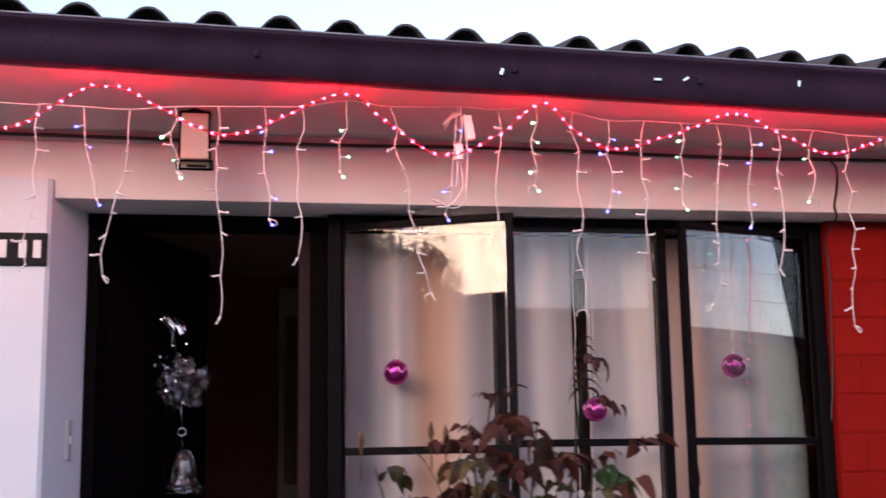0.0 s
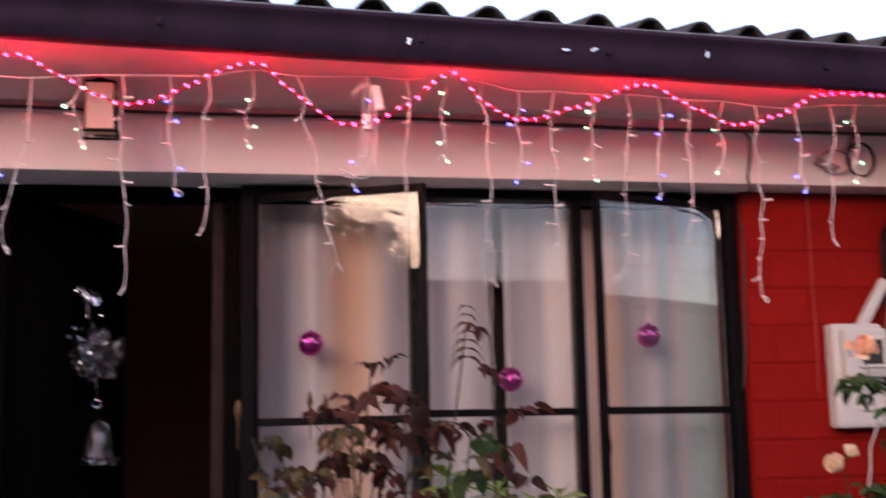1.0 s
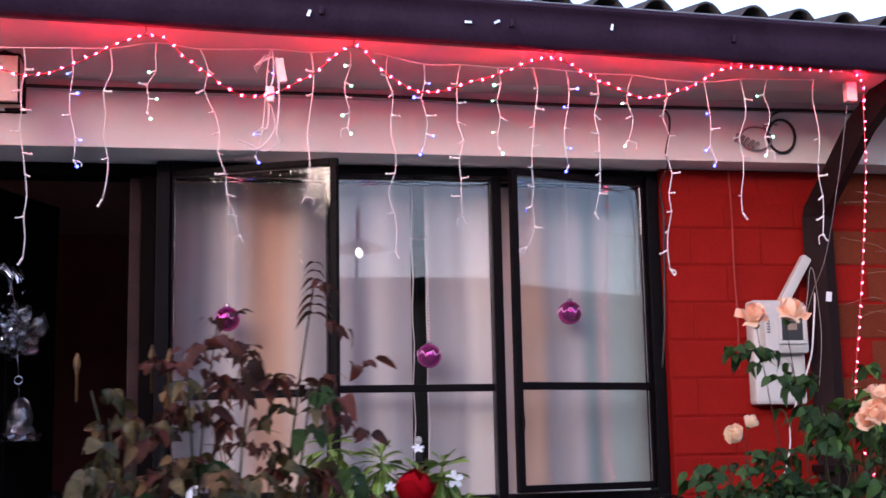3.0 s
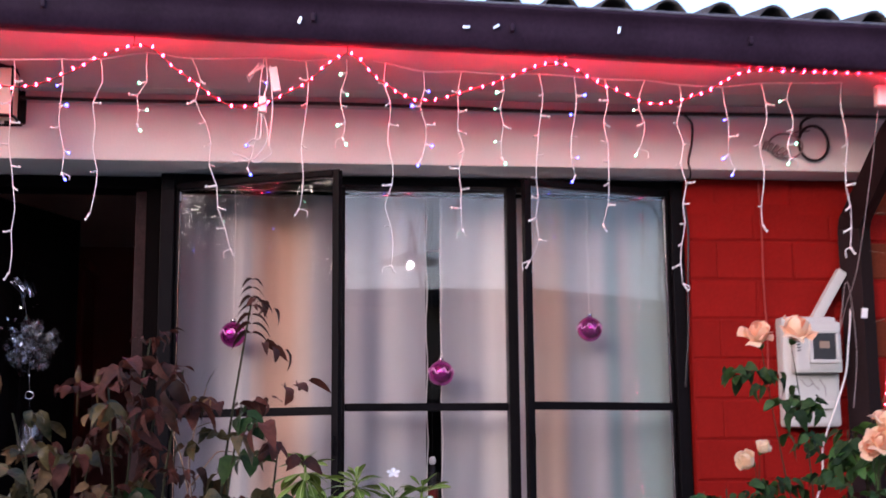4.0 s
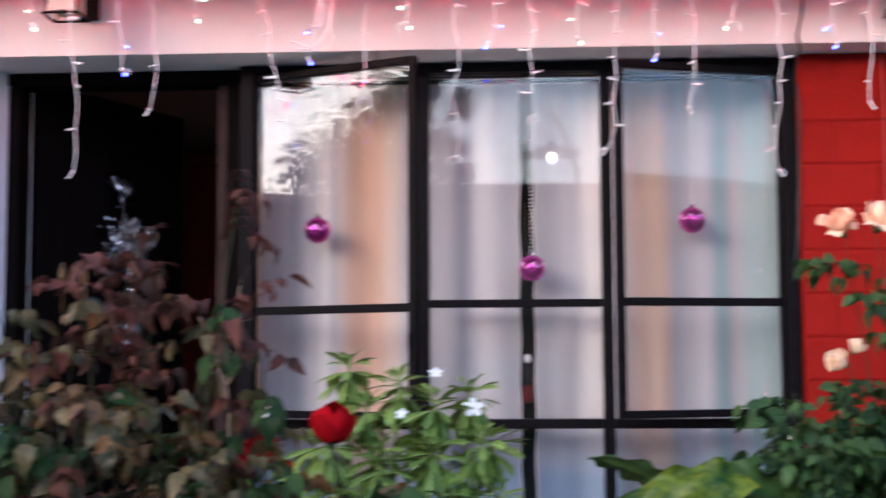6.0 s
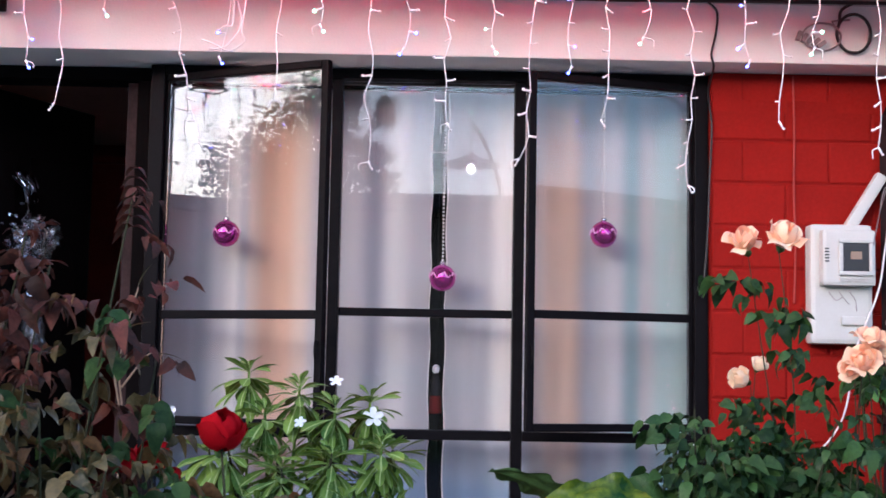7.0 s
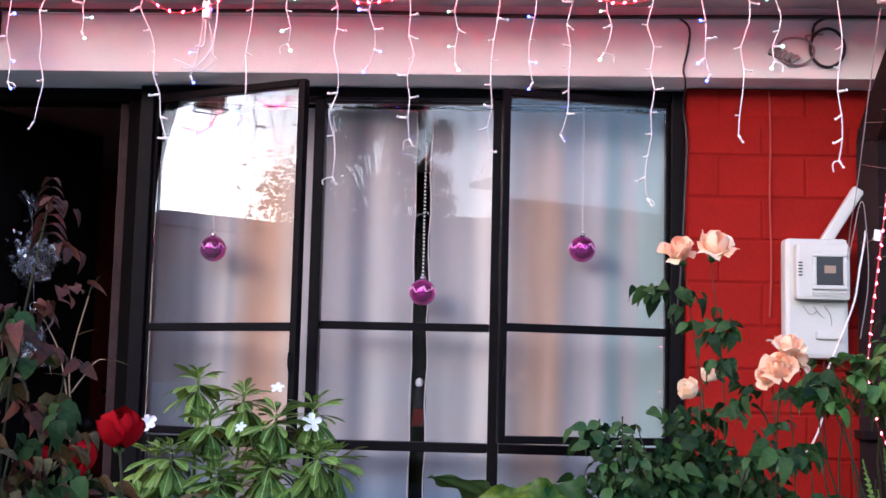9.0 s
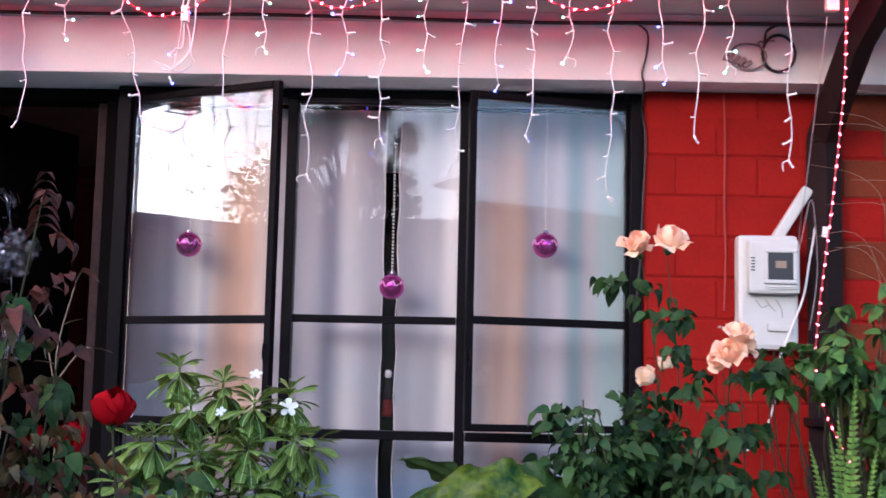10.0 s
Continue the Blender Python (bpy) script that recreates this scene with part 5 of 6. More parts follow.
# whorled plant with white flowers
def whorl_plant():
    rnd = random.Random(29)
    e = thing("flowering_shrub", (0.505, -1.05, 0.03), "light green shrub with whorled leaves and small white flowers", "shrub")
    lv = [leaf_mesh("whorl_" + t, L, w, M_LEAFLIGHT, dr, 0.22, 0, 8, 1.9, 0.055, tw) for t, L, w, dr, tw in (("a", 0.088, 0.026, 0.16, 0.2), ("b", 0.080, 0.027, 0.32, -0.3), ("c", 0.086, 0.026, 0.24, 0.3), ("d", 0.072, 0.025, 0.42, 0.0))]
    fol = Foliage(e, 300)
    heads = [(-0.096, 0.071, 1.20), (0.02, 0.02, 1.165), (0.10, -0.02, 1.12), (-0.05, 0.0, 1.11), (0.17, 0.04, 1.14), (0.20, -0.06, 1.05), (0.10, -0.08, 1.03), (0.0, -0.10, 1.0),
             (-0.12, -0.04, 1.04), (-0.17, 0.03, 1.03), (0.22, 0.05, 1.03), (0.05, 0.1, 1.08), (-0.05, -0.12, 0.93), (0.13, -0.13, 0.94), (0.23, -0.08, 0.93), (-0.18, -0.06, 0.94), (0.05, -0.16, 0.87), (0.19, -0.13, 0.85),
             (-0.12, -0.12, 0.86), (0.08, 0.0, 1.02), (-0.02, -0.03, 1.02), (0.16, -0.02, 0.98), (-0.1, -0.02, 0.95), (0.02, -0.06, 0.92)]
    for i, h in enumerate(heads):
        bm = bmesh.new()
        pts = cane(bm, (h[0] * 0.25, h[1] * 0.25, 0), h, 0.007, 0.003, rnd, 0.015)
        part("stem", bm, M_LEAFLIGHT if i < 6 else M_STEM, e, "", True)
        for tier, (cnt, el, sc) in enumerate(((5, 1.5, 0.55), (8, 0.55, 0.9), (10, 0.0, 1.0), (9, -0.6, 1.0), (7, -1.3, 0.95))):
            c = Vector(h) - Vector((0, 0, 0.011 * tier))
            ph = rnd.uniform(0, 6.28)
            for k in range(cnt):
                a = ph + 2 * math.pi * k / cnt + rnd.uniform(-0.25, 0.25)
                fol.put(rnd.choice(lv), aim(c, (math.cos(a), math.sin(a), el + rnd.uniform(-0.3, 0.25)), rnd.uniform(-0.35, 0.35), sc * rnd.uniform(0.75, 1.1)))
    fol.close()
    pm = petal_mesh("white_petal", 0.020, 0.0125, 0.15, M_WHITEPETAL, 0.1)
    for f, d, sc in (((0.180, -0.045, 1.103), (0.1, -0.9, 0.35), 1.15), ((0.10, -0.02, 1.175), (0.0, -0.6, 0.6), 0.8), ((0.03, -0.05, 1.09), (-0.2, -0.7, 0.5), 0.7)):
        fl = new("flower")
        fl.parent = e
        fl.matrix_basis = Matrix.Translation(f) @ Vector(d).normalized().to_track_quat("Z", "Y").to_matrix().to_4x4()
        fl["label"] = "small white five-petalled flower"
        for k in range(5):
            share("petal", pm, Matrix.Rotation(2 * math.pi * k / 5, 4, "Z") @ Matrix.Scale(sc, 4), fl)
    return e
whorl_plant()

# broad leaves low before the window
def broad_leaves():
    rnd = random.Random(31)
    e = thing("broad_leaf_plant", (1.115, -1.28, -0.004), "plant with big glossy yellow-green heart-shaped leaves", "leafy plant")
    def big(name, L, w, material, droop, seed):
        bm = bmesh.new()
        nu, nv = 18, 14
        g = []
        for i in range(nu + 1):
            u = i / nu
            ww = w * (math.sin(math.pi * min(1, u * 0.985 + 0.015) ** 0.6) ** 0.75 if u < 1 else 0.02)
            row = []
            for k in range(nv + 1):
                q = k / nv - 0.5
                rip = 0.014 * noise.noise((u * 5, q * 6, seed)) + 0.016 * abs(2 * q) ** 2 * math.sin(u * 21 + seed + 3 * q) + 0.004 * math.cos(26 * (u - 0.5 * abs(q))) * min(1, abs(q) * 5)
                row.append(bm.verts.new((ww * q, L * u - 0.16 * L * (2 * q) ** 2 * (1 - u), -droop * L * u ** 1.8 + 0.34 * ww * abs(q) ** 1.3 + rip - 0.012 * math.exp(-(q * 16) ** 2))))
            g.append(row)
        for a, b in zip(g, g[1:]):
            for k in range(nv):
                bm.faces.new((a[k], a[k + 1], b[k + 1], b[k]))
        return mesh_of(name, bm, material, True)
    a, b, c = big("broad_a", 0.27, 0.18, M_LEAFYELLOW, 0.45, 1.0), big("broad_b", 0.25, 0.16, M_LEAFDARK, 0.6, 4.0), big("broad_c", 0.22, 0.15, M_LEAF, 0.5, 7.0)
    for p, d, me, sc, rl in (((0.09, 0.02, 0.955), (-0.9, -0.15, 0.10), a, 1.0, -0.9), ((0.07, 0.06, 0.975), (0.85, 0.1, 0.12), c, 1.0, 0.75), ((-0.02, 0.30, 0.95), (-0.62, 0.2, 0.72), b, 0.62, 0.9),
                             ((0.22, 0.0, 0.93), (0.9, -0.1, 0.1), b, 1.0, 0.6), ((0.05, -0.05, 0.85), (-0.5, -0.8, 0.0), a, 0.85, 0.1), ((0.15, 0.08, 0.90), (0.5, 0.6, 0.2), c, 1.0, 0.2),
                             ((-0.02, -0.02, 0.83), (-0.9, 0.1, -0.1), b, 0.9, -0.3), ((0.30, 0.06, 0.90), (0.7, -0.4, 0.1), c, 0.9, -0.3), ((0.12, -0.06, 0.82), (0.4, -0.9, 0.0), c, 1.0, 0.3)):
        bm = bmesh.new()
        cane(bm, (0.05, 0, 0), p, 0.009, 0.005, rnd, 0.015)
        part("stalk", bm, M_LEAF, e, "", True)
        share("leaf", me, aim(p, d, rl, sc), e)
    return e
broad_leaves()

# peach rose bush before the brick wall
def peach_bush():
    rnd = random.Random(41)
    e = thing("rose_bush", (1.62, -1.12, 0.03), "rose bush with open peach blooms and dark leaves", "rose bush")
    lv = [leaf_mesh("pr_a", 0.043, 0.027, M_LEAFDARK, 0.6, 0.3, 0.05, 7, 0.7, 0, 0.4), leaf_mesh("pr_b", 0.037, 0.023, M_LEAFDARK, 0.9, 0.4, 0.08, 7, 0.7, 0, -0.5), leaf_mesh("pr_c", 0.040, 0.024, M_LEAF, 0.5, 0.2, 0.05, 7, 0.7, 0, 0.2)]
    fol = Foliage(e, 300)
    blooms = [((-0.091, -0.035, 1.499), (0.15, -0.6, 0.8), 0.041), ((-0.160, 0.036, 1.493), (-0.3, -0.45, 0.85), 0.037), ((-0.098, 0.345, 1.197), (-0.8, -0.45, 0.35), 0.033), ((-0.05, 0.33, 1.232), (0.3, -0.5, 0.75), 0.024),
              ((-0.010, -0.255, 1.240), (-0.2, -0.8, 0.4), 0.031), ((0.012, -0.24, 1.285), (0.2, -0.4, 0.9), 0.032), ((-0.036, -0.25, 1.225), (-0.6, -0.7, 0.2), 0.023), ((0.042, -0.21, 1.258), (0.8, -0.4, 0.4), 0.024)]
    for j, (f, d, r) in enumerate(blooms):
        bm = bmesh.new()
        top = Vector(f) - Vector(d).normalized() * r * 1.2
        pts = cane(bm, (f[0] * 0.3, f[1] * 0.3, 0), tuple(top), 0.0038, 0.0010, rnd, 0.045 if j < 2 else 0.02)
        part("cane", bm, M_STEM, e, "", True)
        bloom_at(e, f, d, r * 0.9, PALE_R if j in (2, 3) else PEACH_R, rnd, "faded cream rose bloom" if j in (2, 3) else "open peach rose bloom" if r > 0.025 else "small half-open peach bloom")
        for k in range(5, len(pts) - 1):
            z = pts[k].z
            if z < 0.55:
                continue
            for rep in range(3 if z < 1.05 else (2 if z < 1.14 else (1 if z > 1.3 or rnd.random() < 0.5 else 0))):
                a = rnd.uniform(0, 2 * math.pi)
                dd = Vector((math.cos(a), math.sin(a), rnd.uniform(-0.5, 0.25)))
                compound_leaf(fol, lv, pts[k] + dd * 0.02, dd, rnd, rnd.uniform(0.7, 1.05), 2 if z < 1.2 else 1, 0.6, 1.0)
    for i in range(24):
        tp = (rnd.uniform(-0.29, -0.03), rnd.uniform(-0.18, 0.16), rnd.choice((0.85, 0.9, 0.95, 1.0, 1.04, 1.12)) + rnd.uniform(-0.03, 0.03))
        bm = bmesh.new()
        pts = cane(bm, (tp[0] * 0.2, tp[1] * 0.2, 0), tp, 0.005, 0.0016, rnd, 0.03)
        part("cane", bm, M_STEM, e, "", True)
        for k in range(5, len(pts)):
            if pts[k].z < 0.55:
                continue
            for rep in range(5 if pts[k].z < 1.05 else 3):
                a = rnd.uniform(0, 2 * math.pi)
                dd = Vector((math.cos(a), math.sin(a), rnd.uniform(-0.5, 0.6)))
                compound_leaf(fol, lv, pts[k] + dd * 0.03, dd, rnd, rnd.uniform(0.65, 1.15), 2, 0.4, 1.2)
    for p in ((-0.075, 0.02, 1.338), (-0.06, 0.0, 1.32), (-0.183, 0.02, 1.41), (-0.17, 0.0, 1.40), (-0.05, -0.05, 1.25), (-0.02, -0.1, 1.19), (-0.12, 0.0, 1.16), (0.06, -0.12, 1.2)):
        for rep in range(2):
            a = rnd.uniform(0, 6.28)
            compound_leaf(fol, lv, p, (math.cos(a), math.sin(a) * 0.6, rnd.uniform(-0.4, 0.3)), rnd, rnd.uniform(0.8, 1.15), 2, 0.5, 1.0)
    fol.close()
    bloom_at(e, (-0.12, -0.05, 0.995), (0, -0.8, 0.4), 0.017, PEACH_R[:3], rnd, "small half-open peach bloom")
    return e
peach_bush()

# leafy shrub in front of the downpipe
def corner_shrub():
    rnd = random.Random(47)
    e = thing("leafy_shrub", (2.06, -0.55, 0.03), "leafy green shrub before the downpipe and brick wall", "shrub")
    lv = [leaf_mesh("cs_a", 0.056, 0.034, M_LEAFMID, 0.5, 0.25, 0, 7, 0.7, 0, 0.3), leaf_mesh("cs_b", 0.048, 0.029, M_LEAFDARK, 0.7, 0.3, 0, 7, 0.7, 0, -0.4), leaf_mesh("cs_c", 0.052, 0.031, M_LEAFMID, 0.3, 0.3, 0, 7, 0.7, 0, 0.0), leaf_mesh("cs_d", 0.05, 0.03, M_LEAF, 0.6, 0.3, 0, 7, 0.7, 0, 0.2)]
    fol = Foliage(e, 300)
    for i in range(62):
        a = rnd.uniform(0, 6.28)
        r = rnd.uniform(0.05, 0.42)
        tp = (0.12 + r * math.cos(a) * 0.85, r * math.sin(a) * 0.5, rnd.uniform(0.95, 1.50) - 0.30 * max(0, -math.cos(a) * r / 0.42))
        if i < 9:
            tp = (-0.20 + 0.025 * i, rnd.uniform(-0.12, 0.0), rnd.uniform(1.20, 1.29))
        bm = bmesh.new()
        pts = cane(bm, (rnd.uniform(0.04, 0.2), rnd.uniform(-0.08, 0.08), 0), tp, 0.006, 0.0016, rnd, 0.04)
        part("branch", bm, M_STEM, e, "", True)
        for k in range(5, len(pts)):
            if pts[k].z < 0.6 or (pts[k].x < 0.05 and pts[k].z < 1.17):
                continue
            for rep in range(7):
                a2 = rnd.uniform(0, 2 * math.pi)
                dd = Vector((math.cos(a2), math.sin(a2), rnd.uniform(-1.0, 0.25)))
                fol.put(rnd.choice(lv), aim(pts[k] + dd * rnd.uniform(0.0, 0.03), dd, rnd.uniform(-0.8, 0.8), rnd.uniform(0.7, 1.25)))
    fol.close()
    # bare arching twigs over the top
    for i in range(70):
        bm = bmesh.new()
        x = rnd.uniform(0.12, 0.60)
        z = rnd.uniform(1.42, 1.95)
        sd = rnd.choice((-1, 1))
        tube(bm, spline([(x, rnd.uniform(-.1, .1), 1.15), (x + sd * 0.02, 0.0, z - 0.12), (x + sd * 0.09, -0.02, z), (x + sd * rnd.uniform(0.16, 0.28), -0.04, z + rnd.uniform(-0.03, 0.05))], 4), 0.0010, 0.0005, seg=4)
        part("twig", bm, M_TWIG, e, "thin bare straw-coloured twig")
    return e
corner_shrub()

def fern():
    rnd = random.Random(53)
    e = thing("fern", (1.99, -0.82, 0.03), "upright green sword fern below the garland", "fern")
    bm = bmesh.new()
    nl = 78
    for i in range(nl):
        u = i / nl
        y = 0.04 + 0.95 * u
        w = 0.036 * (1 - u ** 3.0) * min(1, 0.35 + u * 3) * (0.9 + 0.2 * (i % 3) / 2)
        zc = 0.05 * math.sin(u * 2.6)
        for sgn in (-1, 1):
            v = [bm.verts.new((0, y - 0.0045, zc)), bm.verts.new((sgn * w * 0.55, y - 0.003, zc + 0.006)), bm.verts.new((sgn * w, y + 0.006, zc - 0.005)), bm.verts.new((sgn * w * 0.5, y + 0.0065, zc + 0.005)), bm.verts.new((0, y + 0.0045, zc))]
            bm.faces.new(v)
    tube(bm, [(0, u / 8, 0.05 * math.sin(u / 8 * 2.6)) for u in range(9)], 0.003, 0.0012, seg=4)
    fm = mesh_of("frond", bm, M_FERN)
    for p, d, h in (((-0.04, 0.0, 0), (-0.012, 0.01, 1), 1.07), ((0.02, 0.0, 0), (0.03, 0.02, 1), 1.21), ((0.0, 0.02, 0), (0.0, 0.03, 1), 1.13), ((0.05, 0.0, 0), (0.06, 0.0, 1), 1.05), ((-0.02, -0.02, 0), (-0.05, -0.02, 1), 0.98)):
        share("frond", fm, aim(p, d, rnd.uniform(-0.4, 0.4), h), e)
    for i in range(16):
        a = rnd.uniform(0, 6.28)
        d = (0.14 * math.cos(a), 0.14 * math.sin(a) - 0.03, 1.0)
        share("frond", fm, aim((rnd.uniform(-.05, .08), rnd.uniform(-.04, .04), 0.0), d, rnd.uniform(-0.7, 0.7), rnd.uniform(0.72, 1.06)), e)
    return e
fern()

# thin pale stalk growing by the doorway
tw_ = thing("bare_stalk", pose(0.135, -1.10, 0.03) @ Matrix.Diagonal((1.1, 1.0, 1.10, 1)), "thin pale stalk with a few narrow leaves", "stalk")
bm = bmesh.new()
tube(bm, spline([(0, 0, 0), (0.0, 0.02, 0.6), (0.03, 0.0, 0.95), (0.02, 0, 1.10), (0.05, 0, 1.24)], 5), 0.0026, 0.0013, seg=5)
tube(bm, spline([(0.026, 0, 1.0), (0.0, 0, 1.12), (-0.03, 0, 1.18)], 4), 0.002, 0.001, seg=4)
tube(bm, spline([(0.026, 0, 1.05), (0.07, 0, 1.11), (0.09, 0, 1.115)], 4), 0.002, 0.001, seg=4)
part("stem", bm, M_TWIG, tw_, "", True)
lf = leaf_mesh("narrow", 0.05, 0.012, M_LEAFOLIVE, 0.2, 0.3)
for p, d in (((0.05, 0, 1.24), (0.3, 0, 1)), ((-0.03, 0, 1.18), (-0.6, 0, 0.8)), ((0.09, 0, 1.115), (1, 0, 0.0)), ((0.03, 0, 1.16), (0.9, 0, 0.5)), ((0.02, 0, 1.08), (-0.9, -.2, 0.3))):
    share("leaf", lf, aim((p[0], p[1], p[2]), d, 0, 1), tw_)

# a lone white flower close to the wall below the hinged sash
fs_ = thing("flowering_stalk", (0.075, -0.19, 0.03), "white flower on a thin stalk below the window", "flower")
bm = bmesh.new()
tube(bm, spline([(0.02, 0, 0), (0.03, 0.01, 0.5), (0.0, 0.0, 0.85), (0.0, 0.012, 1.062)], 5), 0.003, 0.0016, seg=5)
part("stem", bm, M_STEM, fs_, "", True)
fw = petal_mesh("pale_petal", 0.030, 0.022, 0.3, M_WHITEPETAL, 0.2)
hd_ = new("flower")
hd_.parent = fs_
hd_.matrix_basis = Matrix.Translation((0, 0, 1.066)) @ Vector((0.15, -0.9, 0.2)).to_track_quat("Z", "Y").to_matrix().to_4x4()
hd_["label"] = "white open flower"
for k in range(5):
    share("petal", fw, Matrix.Rotation(2 * math.pi * k / 5 + 0.3, 4, "Z") @ Matrix.Scale(0.8 + 0.1 * (k % 3), 4), hd_)

# ---- across the street: seen only in the panes ----
def row_house(name, x0, x1, y, h, label, deep=7.0):
    e = thing(name, (0, 0, 0), label, "house")
    part("wall", newbox(x0, x1, y - deep, y, 0, h - 0.25), M_HOUSE2, e)
    part("roof", newbox(x0 - 0.3, x1 + 0.3, y - deep - 0.2, y + 0.4, h - 0.25, h, bevel=0.04), M_ROOF, e)
    for i in range(3):
        wx = x0 + (x1 - x0) * (i + 0.5) / 3
        part("window", newbox(wx - 0.6, wx + 0.6, y - 0.02, y + 0.03, 1.0, 2.2), M_STEEL, e)
row_house("house", -15.5, -4.0, -17, 4.74, "ochre house across the street")
row_house("house", -3.6, 8.2, -17, 3.98, "low ochre house across the street with a flat dark roof")
row_house("house", 8.8, 30, -16.8, 4.72, "ochre house across the street, a little taller")
row_house("house", -30, -16.5, -1.5, 4.10, "neighbouring long low house farther along the street", 30.0)
tagged(obj("boundary_wall", newbox(-14, -3.5, -5.6, -5.4, 0, 1.2, bevel=0.02), M_PAVE), "low concrete boundary wall at the street", "wall", kind="structure")

def tree(at, crown_z, rx, rz, seed, label, per=420, tips_n=100):
    """A short trunk, limbs to every clump and a rounded uneven crown of small leaves."""
    rnd = random.Random(seed)
    e = thing("tree", at, label, "tree")
    bm = bmesh.new()
    tube(bm, spline([(0, 0, 0), (0.08, 0.05, crown_z * 0.35), (-0.05, 0.0, crown_z * 0.7), (0.05, 0.05, crown_z + rz * 0.5)], 5), 0.15, 0.03, seg=8)
    vs, fs = [], []
    for i in range(tips_n):
        a, c = rnd.uniform(0, 6.28), rnd.uniform(-0.75, 0.97)
        r = rnd.uniform(0.35, 1.0) ** 0.5 * rnd.uniform(0.85, 1.06)
        q = math.sqrt(1 - c * c) * r
        tip = Vector((rx * q * math.cos(a), rx * q * math.sin(a), crown_z + rz * c * r))
        tube(bm, spline([(0, 0, crown_z * 0.6), tip * 0.5 + Vector((0, 0, crown_z * 0.42)), tip], 3), 0.03, 0.006, seg=5)
        for k in range(per):
            s = rx * (0.085 if k % 5 else 0.13)
            p = tip + Vector((rnd.gauss(0, s), rnd.gauss(0, s), rnd.gauss(0, s * 0.85)))
            d = Vector((rnd.gauss(0, 1), rnd.gauss(0, 1), rnd.gauss(0, 1) - 0.3)).normalized()
            w = d.orthogonal().normalized() * 0.024
            i0 = len(vs)
            vs += [p, p + d * 0.045 + w, p + d * 0.10, p + d * 0.045 - w]
            fs.append((i0, i0 + 1, i0 + 2, i0 + 3))
    part("trunk", bm, M_BARK, e, "", True)
    me = bpy.data.meshes.new("crown")
    me.from_pydata([tuple(v) for v in vs], [], fs)
    me.materials.append(M_LEAFDARK)
    c = new("crown", me)
    c.parent = e
    tagged(c, kind="stuff")
    return e
tree((-9.54, -8.56, 0), 3.25, 2.36, 1.72, 61, "street tree with a rounded dark crown", 230, 250)
tree((-0.6, -12.5, 0), 3.9, 0.9, 1.3, 62, "young street tree with a dark crown", 150, 50)

def span(name, a, b, sag, label):
    a, b = Vector(a), Vector(b)
    bm = bmesh.new()
    tube(bm, [a.lerp(b, i / 16) - Vector((0, 0, sag * math.sin(math.pi * i / 16))) for i in range(17)], 0.007, seg=4)
    tagged(obj(name, bm, M_BLACKWIRE), label, "cable")
for px, py, pz in ((7.2, -13, 5.4), (36, -12, 6.6)):
    bm = bmesh.new()
    tube(bm, [(px, py, 0), (px, py, pz)], 0.09, 0.07, seg=8)
    tagged(obj("utility_pole", bm, M_BARK), "wooden utility pole at the street", "utility pole", "street poles")
span("overhead_cable", (7.2, -13, 5.2), (36, -12, 6.4), 0.5, "overhead cable along the street")
span("overhead_cable", (7.2, -13, 4.8), (36, -12, 5.6), 0.5, "overhead cable along the street")
pl_ = thing("garden_lamp_post", (1.35, -6.3, 0), "slim dark garden lamp post with a long arm over the path", "lamp post")
bm = bmesh.new()
tube(bm, [(0, 0, 0), (0, 0, 2.55)], 0.035, 0.028, seg=8)
part("post", bm, M_BLACK, pl_, "", True)
bm = bmesh.new()
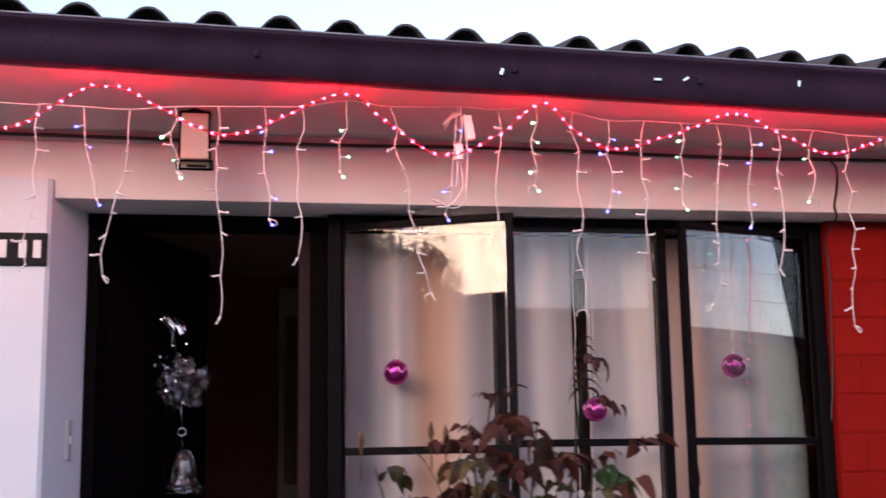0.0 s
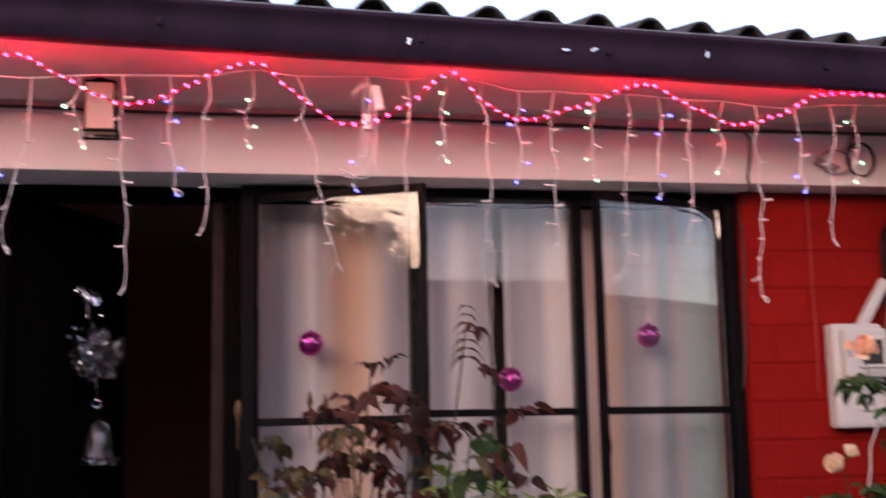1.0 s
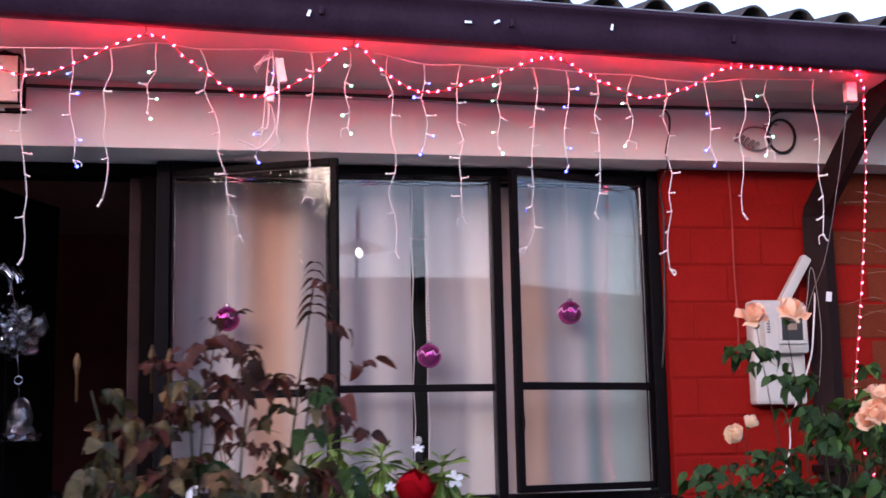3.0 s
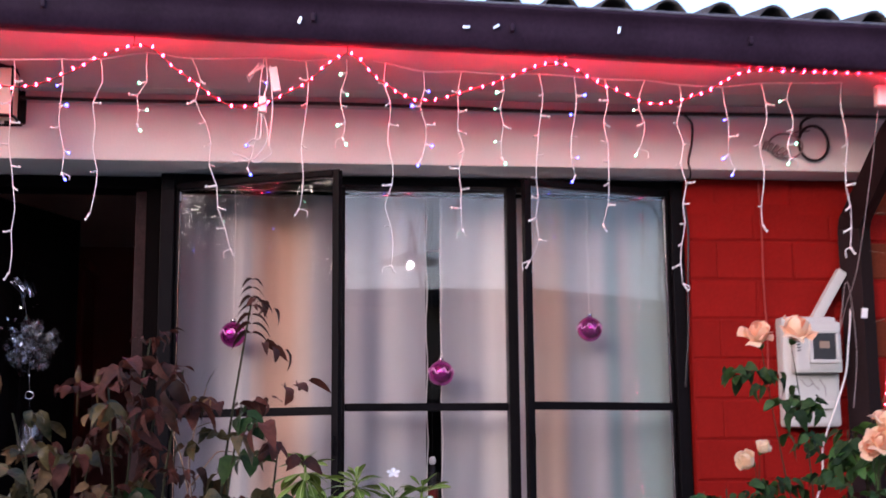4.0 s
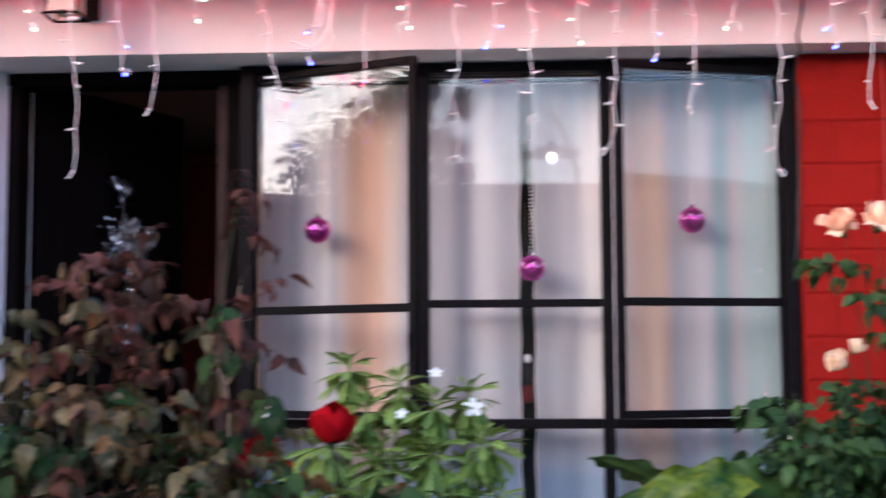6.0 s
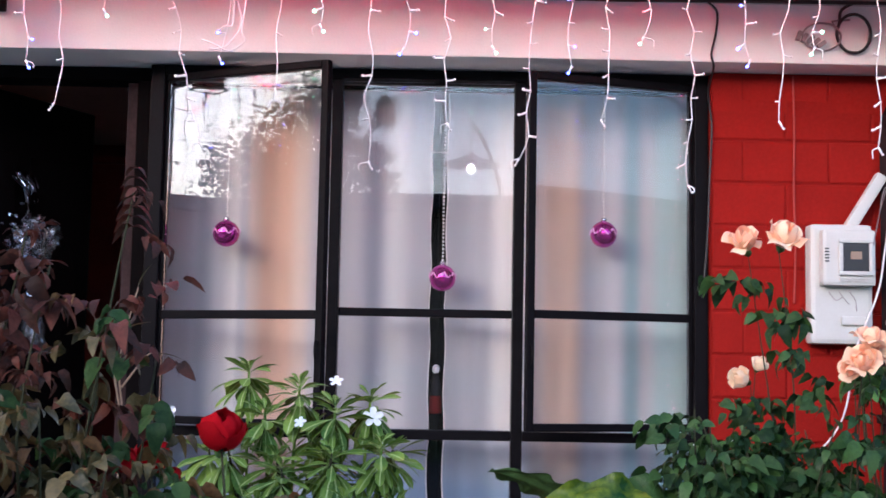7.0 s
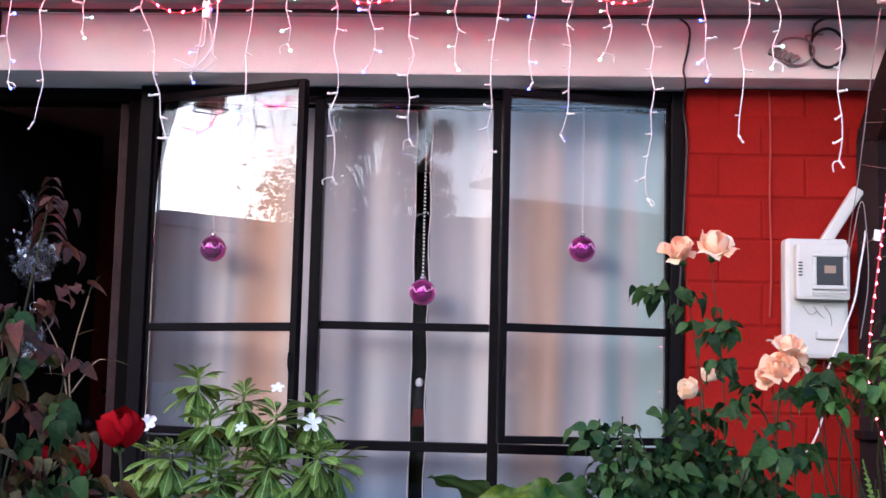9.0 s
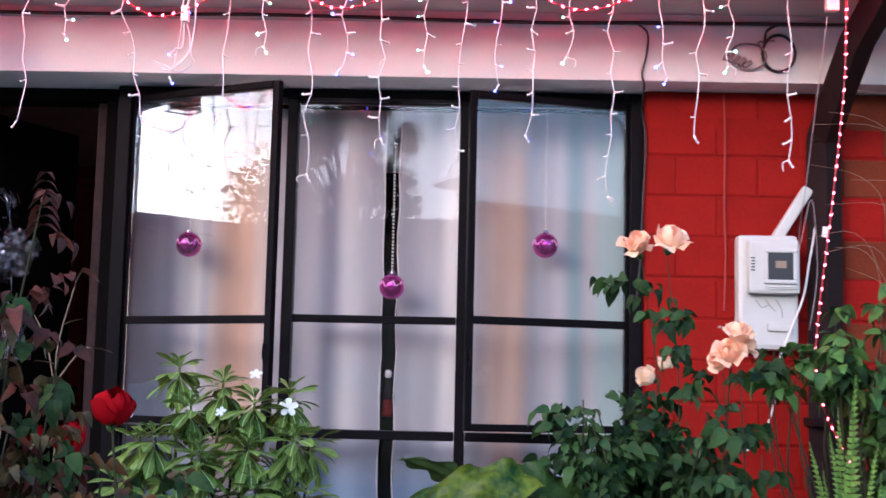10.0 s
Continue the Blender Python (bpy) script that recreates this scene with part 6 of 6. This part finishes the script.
tube(bm, spline([(0, 0, 2.5), (-0.06, 0.5, 2.66), (-0.2, 1.7, 2.70), (-0.335, 2.9, 2.62)], 6), 0.014, 0.010, seg=6)
part("arm", bm, M_BLACK, pl_, "", True)
lb = thing("hanging_bulb", (1.015, -3.4, 2.36), "lit bulb under a flat white shade hanging from the lamp arm", "light bulb")
bm = bmesh.new()
ball(bm, (0, 0, 0), 0.021, 12, 10, 1.15)
part("bulb", bm, M_LAMP, lb, "glowing bulb", True)
bm = bmesh.new()
tube(bm, [(0, 0, 0.034), (0, 0, 0.09)], 0.017, seg=8)
tube(bm, [(0, 0, 0.09), (0, 0, 0.262)], 0.004, seg=5)
part("socket", bm, M_BLACK, lb, "black socket and flex")
bm = bmesh.new()
lathe(bm, [(0.02, 0.075), (0.03, 0.07), (0.17, 0.022), (0.175, 0.016), (0.165, 0.018), (0.03, 0.062)], seg=24)
part("shade", bm, M_WHITEPAINT, lb, "flat white enamel shade", True)

# ---- bricks: thickly painted, their joints half filled ----
def brick_mesh(name, L, H, material):
    bm = newbox(-L / 2, L / 2, -0.002, 0.012, -H / 2, H / 2)
    front = [e for e in bm.edges if all(v.co.y < 0 for v in e.verts)]
    bmesh.ops.bevel(bm, geom=[e for e in front], offset=0.006, segments=2, affect="EDGES", profile=0.5)
    return mesh_of(name, bm, material)
BL, BH = 0.253, 0.1255
full = brick_mesh("brick_full", BL - 0.0015, BH - 0.005, M_BRICK)
dfull = brick_mesh("brick_dark", BL - 0.006, BH - 0.008, M_BROWNRED)
rnd = random.Random(71)
for c in range(16):
    z = 2.041 + BH * 0.5 - BH * c
    x = 1.452 + (0.0 if c % 2 == 0 else -BL / 2)
    while x < 3.9:
        x0, x1 = max(x, 1.616), x + BL
        x += BL
        if x1 - x0 < 0.05:
            continue
        me = full if x1 < 2.34 else dfull
        share("brick", me, pose((x0 + x1) / 2, BR_Y + 0.0025 + rnd.uniform(-0.0007, 0.0007), min(z, 2.056), rnd.uniform(-0.35, 0.35), rnd.uniform(-0.2, 0.2), rnd.uniform(-0.12, 0.12))
              @ Matrix.Diagonal(((x1 - x0) / BL, 1, 1, 1)), wall_r)
